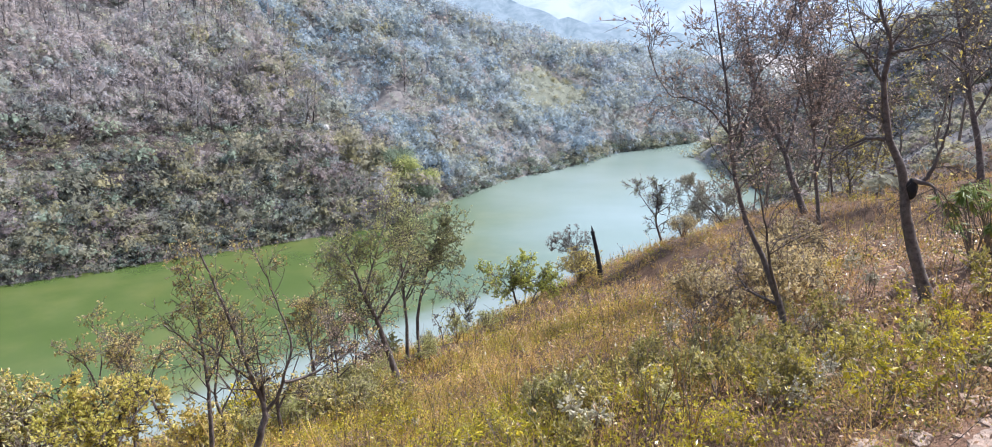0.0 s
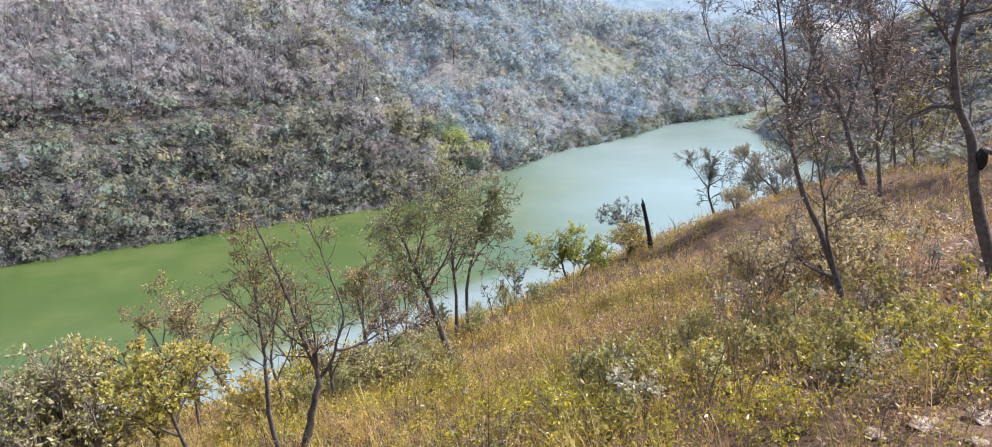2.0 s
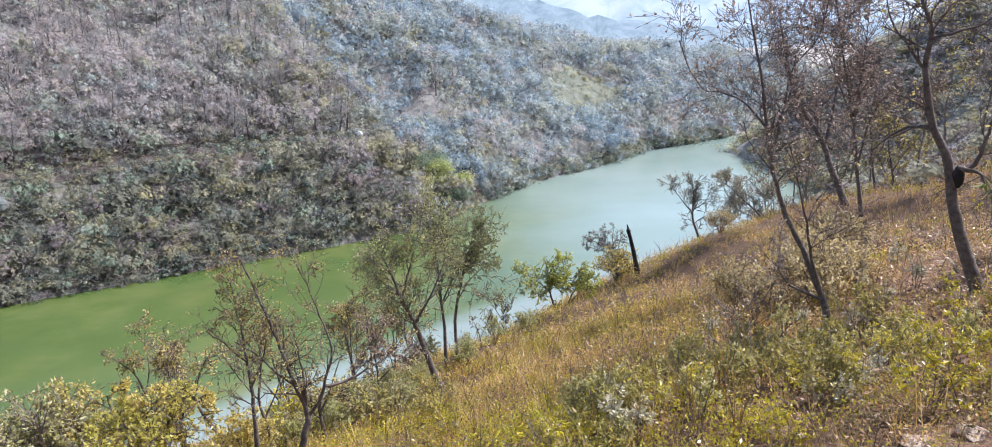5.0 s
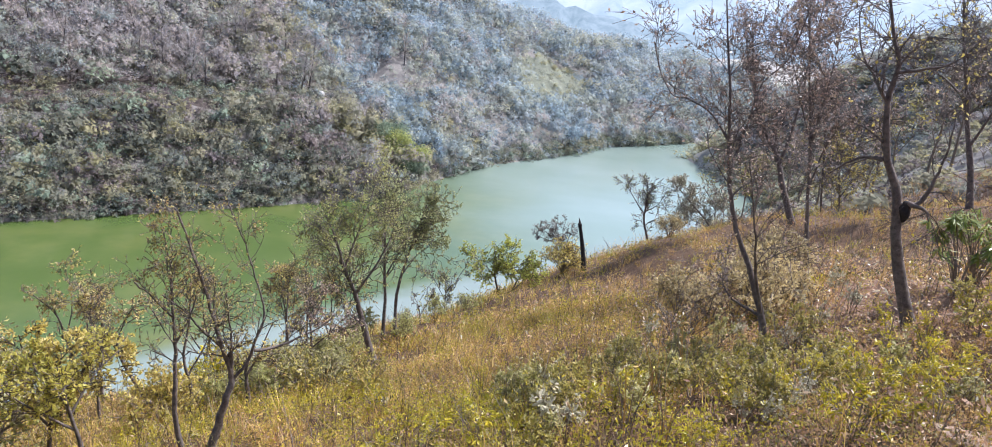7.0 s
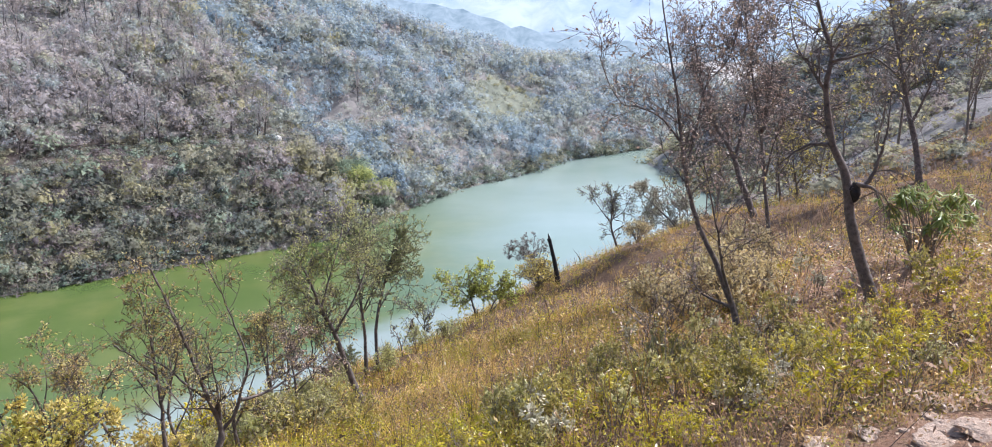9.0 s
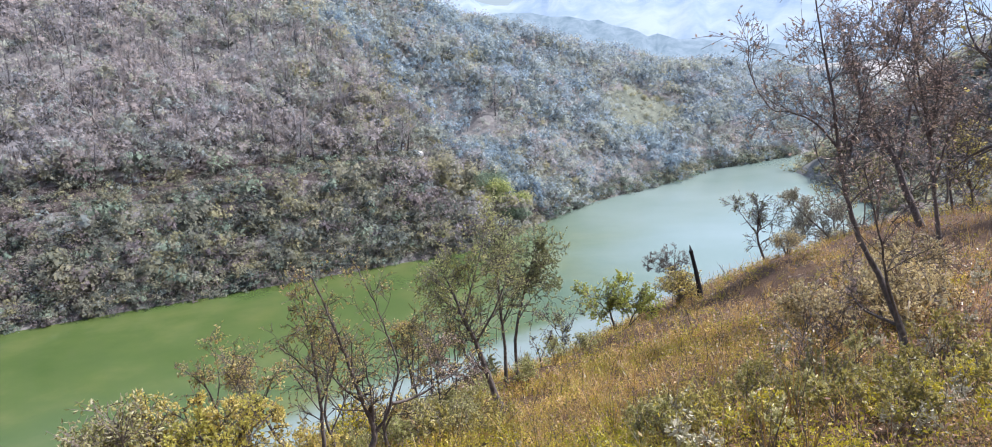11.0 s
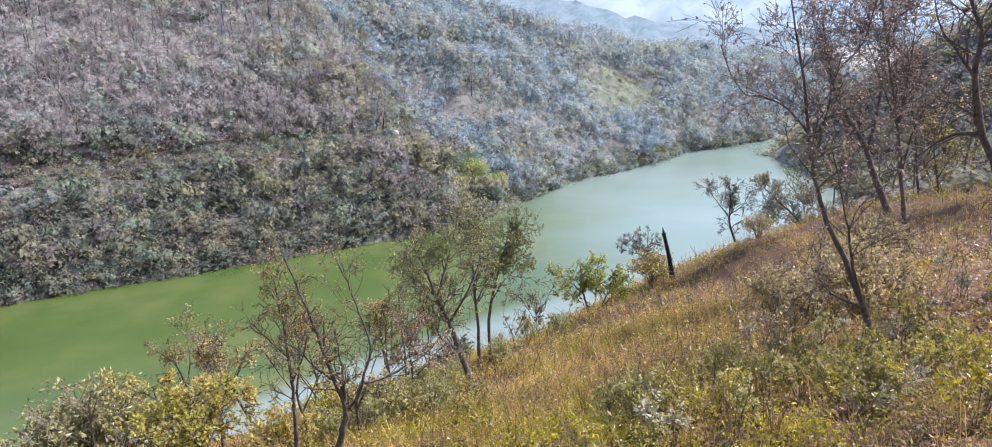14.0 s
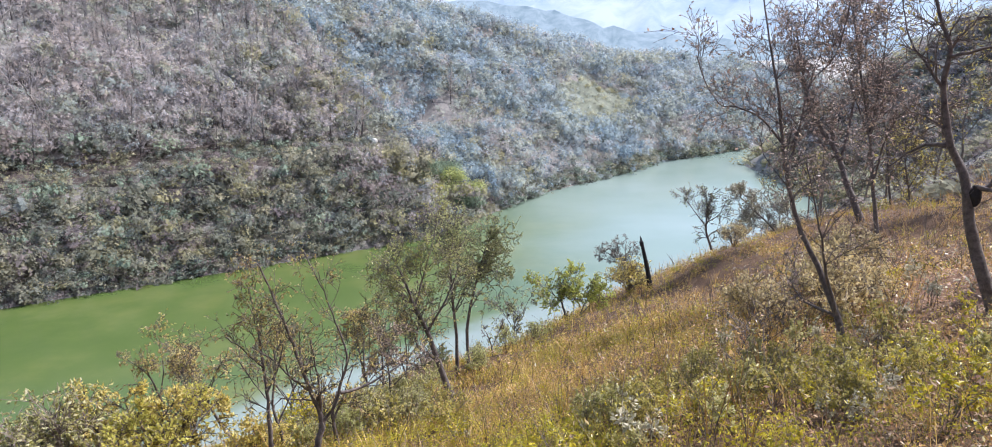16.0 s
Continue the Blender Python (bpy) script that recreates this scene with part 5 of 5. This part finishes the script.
def bank_woods():
    """Scrub on the near bank where it turns away up the valley, and on the ground behind the camera's slope."""
    x1, y1 = spots(2200, 46, 260, 8, 46, 1.0)
    x2, y2 = spots(2600, 46, 150, 16, 46, 0.9)
    x3, y3 = spots(2600, 85, 170, 18, 46, 0.9)
    x, y = np.concatenate([x1, x2, x3]), np.concatenate([y1, y2, y3])
    z = near_height(x, y)
    ok = (bank(x, y) > 0.5) & (z > far_height(x, y)) & ((np.hypot(x, y) > 70) | (RNG.uniform(size=len(x)) < 0.3))
    x, y, z = x[ok], y[ok], z[ok]
    n = len(x)
    r = np.hypot(x, y)
    protos, forms = zip(*[thicket(60, 0.13, 40 + k) for k in range(5)])
    scale = RNG.uniform(0.8, 1.6, n) * (1 + 0.7 * (r > 100))
    q, who, slopes = scatter(protos, x, y, z - 0.1, scale, RNG.randint(0, 5, n), RNG.uniform(0.6, 1.1, n), forms)
    # beyond 95 m mostly the paler scrub colours with haze mixed in
    mat = np.where((bank(x, y) < 9) & (r > 95), RNG.choice([0, 0, 5], n), np.where(r < 95, RNG.choice([2, 2, 4, 4, 5, 0], n), RNG.choice([0, 0, 1, 1, 3, 3, 6, 6, 5], n)))
    ob = stuff_mesh("bank_scrub", q, 3, [MIDOLIVE, GREYGREEN, DULLOLIVE, DRYBROWN, LOWBROWN, DULLYELLOW, GREYCROWN], mat[who], slopes, np.clip(0.5 + 0.24 * RNG.normal(size=n)[who] + 0.12 * RNG.normal(size=len(who)), 0, 1))
    tagged(ob, "mixed dry and green scrub along the bank", "scrub", kind="stuff")


bank_woods()


def blades(n, seed, tall, wide):
    """Corners of n grass blades bent outwards from one foot."""
    rng = np.random.RandomState(seed)
    a = rng.uniform(0, 6.28, n)
    d = np.stack([np.cos(a), np.sin(a), 0 * a], 1)
    w = np.stack([-np.sin(a), np.cos(a), 0 * a], 1) * wide * rng.uniform(0.6, 1.3, n)[:, None]
    foot = d * rng.uniform(0, 0.16, n)[:, None]
    h = tall * rng.uniform(0.45, 1.1, n)[:, None]
    lean = rng.uniform(0.1, 1.0, n)[:, None]
    up = np.array([0, 0, 1])
    mid = foot + d * lean * h * 0.35 + up * h * 0.6
    tip = foot + d * lean * h + up * h
    lower = np.stack([foot - w, foot + w, mid + w * 0.8, mid - w * 0.8], 1)
    upper = np.stack([mid - w * 0.8, mid + w * 0.8, tip + w * 0.15, tip - w * 0.15], 1)
    return np.concatenate([lower, upper])


def bare_patch(x, y):
    return np.hypot(x - 5.9, y - 5.6) < 1.9


def grass():
    x1, y1 = spots(5600, 5.5, 24, -46, 46, 0.75)
    x2, y2 = spots(6600, 22, 60, -46, 46, 0.8)
    x, y = np.concatenate([x1, x2]), np.concatenate([y1, y2])
    z = near_height(x, y)
    thick = bumps(x, y, 6, 51)
    litter = (x > 6) & (np.hypot(x - 11, y - 19) < 7)
    ok = (bank(x, y) > 2.2) & ~bare_patch(x, y) & (np.hypot(x + 2.6, y - 20.0) > 1.4) & (RNG.uniform(size=len(x)) < 0.75 + 0.3 * thick) & ~(litter & (RNG.uniform(size=len(x)) < 0.75)) & ~((x > 0.12 * y) & (np.hypot(x, y) < 24) & (RNG.uniform(size=len(x)) < 0.5))
    x, y, z = x[ok], y[ok], z[ok]
    n, r = len(x), np.hypot(x, y)
    protos = [blades(17, k, 0.55, 0.0042) for k in range(5)] + [blades(15, 10 + k, 0.55, 0.0085) for k in range(5)]
    pick = np.where(r < 20, RNG.randint(0, 5, n), 5 + RNG.randint(0, 5, n))
    q, who = scatter(protos, x, y, z - 0.05, RNG.uniform(0.5, 1.05, n), pick)
    g = 1.3 * bumps(x, y, 7, 61) + 0.5 * RNG.normal(size=n) - np.where(x > 3 + 0.1 * y, 0.5, -0.2)
    mat = np.where(g > 0.4, 1, 0)
    mat = np.where(RNG.uniform(size=n) < np.where(x > 0.2 * y, 0.4, 0.15), 2, mat)
    ob = stuff_mesh("dry_grass", q, 4, [STRAW, GRASS, RUST], mat[who])
    tagged(ob, "tufts of dry ochre grass on the slope", "grass", kind="stuff")


grass()


def undergrowth():
    x1, y1 = spots(7200, 6.5, 24, -46, 46, 0.75)
    x2, y2 = spots(4200, 22, 58, -40, 46, 0.8)
    x, y = np.concatenate([x1, x2]), np.concatenate([y1, y2])
    z = near_height(x, y)
    under = np.hypot((x - 10.4) / 2.6, (y - 16.6) / 3.2) < 1
    ok = (bank(x, y) > 2.4) & ~bare_patch(x, y) & ~(under & (RNG.uniform(size=len(x)) < 0.8)) & (np.hypot(x + 2.6, y - 20.0) > 1.3)
    x, y, z = x[ok], y[ok], z[ok]
    n, r = len(x), np.hypot(x, y)
    protos = [leafball(42, 0.07, 60 + k, 0.3, 1.1, 4, 0, 0.8) for k in range(6)] + [leafball(34, 0.095, 70 + k, 0.4, 1.0, 4, 0, 0.8) for k in range(6)]
    pick = np.where(r < 22, RNG.randint(0, 6, n), 6 + RNG.randint(0, 6, n))
    scale = RNG.uniform(0.2, 0.46, n) * np.where(r < 22, 1, 1.25)
    q, who = scatter(protos, x, y, z + 0.06, scale, pick, RNG.uniform(0.8, 1.5, n))
    u = RNG.uniform(size=n)
    centre = bumps(x, y, 7, 71) * 0.32 + np.where((x < 0.16 * y) & (r < 30), 0.3, np.where((x < 0.5 * y) & (r < 15), 0.22, 0.0))
    mat = np.select([u < 0.10 + centre, u < 0.32 + centre, u < 0.44, u < 0.62, u < 0.67, u < 0.80], [0, 1, 2, 3, 4, 5], 7)
    upper = np.select([u < 0.08 + 0.3 * centre, u < 0.36 + 0.4 * centre, u < 0.78, u < 0.86, u < 0.93], [0, 1, 3, 5, 6], 7)
    mat = np.where((r > 14.5) & (x < 0.42 * y), upper, mat)
    mat = np.where((x > 0.36 * y) & (RNG.uniform(size=n) < 0.4), RNG.choice([5, 6, 7], n), mat)
    mat = np.where((mat == 7) & (RNG.uniform(size=n) < 0.3), 6, mat)
    ob = stuff_mesh("undergrowth", q, 4, [YELLOW, GRASS, OLIVE, STRAW, PALE, RUST, BROWNWEED, SHADE], mat[who])
    tagged(ob, "low leafy weeds among dry grass", "weeds", kind="stuff")


undergrowth()


def litter():
    """Fallen leaves lying on the slope, thickest under the trees."""
    n = 13000
    x = RNG.normal(9.6, 4.2, n)
    y = RNG.normal(16.5, 6.0, n)
    ok = (bank(x, y) > 1) & (np.hypot(x, y) > 6)
    x, y = np.append(x[ok], RNG.normal(5.7, 1.3, 1200)), np.append(y[ok], RNG.normal(6.4, 1.1, 1200))
    n = len(x)
    z = near_height(x, y) + 0.05 + np.where(RNG.uniform(size=n) < 0.4, RNG.uniform(0, 0.5, n), RNG.uniform(0, 0.12, n))
    a, tilt = RNG.uniform(0, 6.28, n), RNG.normal(0, 0.5, (n, 2))
    s = RNG.uniform(0.03, 0.075, n) * np.where(np.hypot(x, y) < 9.5, 0.5, 1)
    d = np.stack([np.cos(a), np.sin(a), tilt[:, 0]], 1) * s[:, None]
    w = np.stack([-np.sin(a), np.cos(a), tilt[:, 1]], 1) * (s * 0.38)[:, None]
    c = np.stack([x, y, z], 1)
    q = np.stack([c - d, c + w, c + d, c - w], 1)
    ob = stuff_mesh("leaf_litter", q, 4, [RUST, PALEGLINT, STRAW], np.where(np.hypot(x, y) < 11, 0, RNG.choice([0, 0, 0, 0, 1, 2, 2], n)))
    tagged(ob, "fallen brown and bleached leaves under the trees", "leaves", kind="stuff")


litter()


def dry_sticks():
    """Thin dead stems that stand among the grass."""
    x1, y1 = spots(1900, 6, 26, -46, 46, 0.8)
    x2, y2 = spots(1500, 24, 56, -20, 46, 0.8)
    x, y = np.concatenate([x1, x2]), np.concatenate([y1, y2])
    ok = (bank(x, y) > 1) & ~bare_patch(x, y)
    x, y = x[ok], y[ok]
    n, r = len(x), np.hypot(x, y)
    foot = np.stack([x, y, near_height(x, y) - 0.05], 1)
    h = RNG.uniform(0.4, 1.25, n)
    lean = RNG.normal(0, 0.22, (n, 2))
    mid = foot + np.stack([lean[:, 0] * h * 0.4, lean[:, 1] * h * 0.4, h * 0.55], 1)
    tip = foot + np.stack([lean[:, 0] * h * 1.3, lean[:, 1] * h * 1.3, h], 1)
    a = RNG.uniform(0, 3.14, n)
    w = np.stack([np.cos(a), np.sin(a), 0 * a], 1) * (0.004 + 0.00022 * r)[:, None]
    q = np.concatenate([np.stack([foot - w, foot + w, mid + w * 0.8, mid - w * 0.8], 1), np.stack([mid - w * 0.8, mid + w * 0.8, tip + w * 0.4, tip - w * 0.4], 1)])
    ob = stuff_mesh("dry_stems", q, 4, [STRAW, GREYBARK, GREYBARK, TWIGBARK], np.tile(RNG.randint(0, 4, n), 2))
    tagged(ob, "dead grey and straw stems standing in grass", "stems", kind="stuff")


dry_sticks()
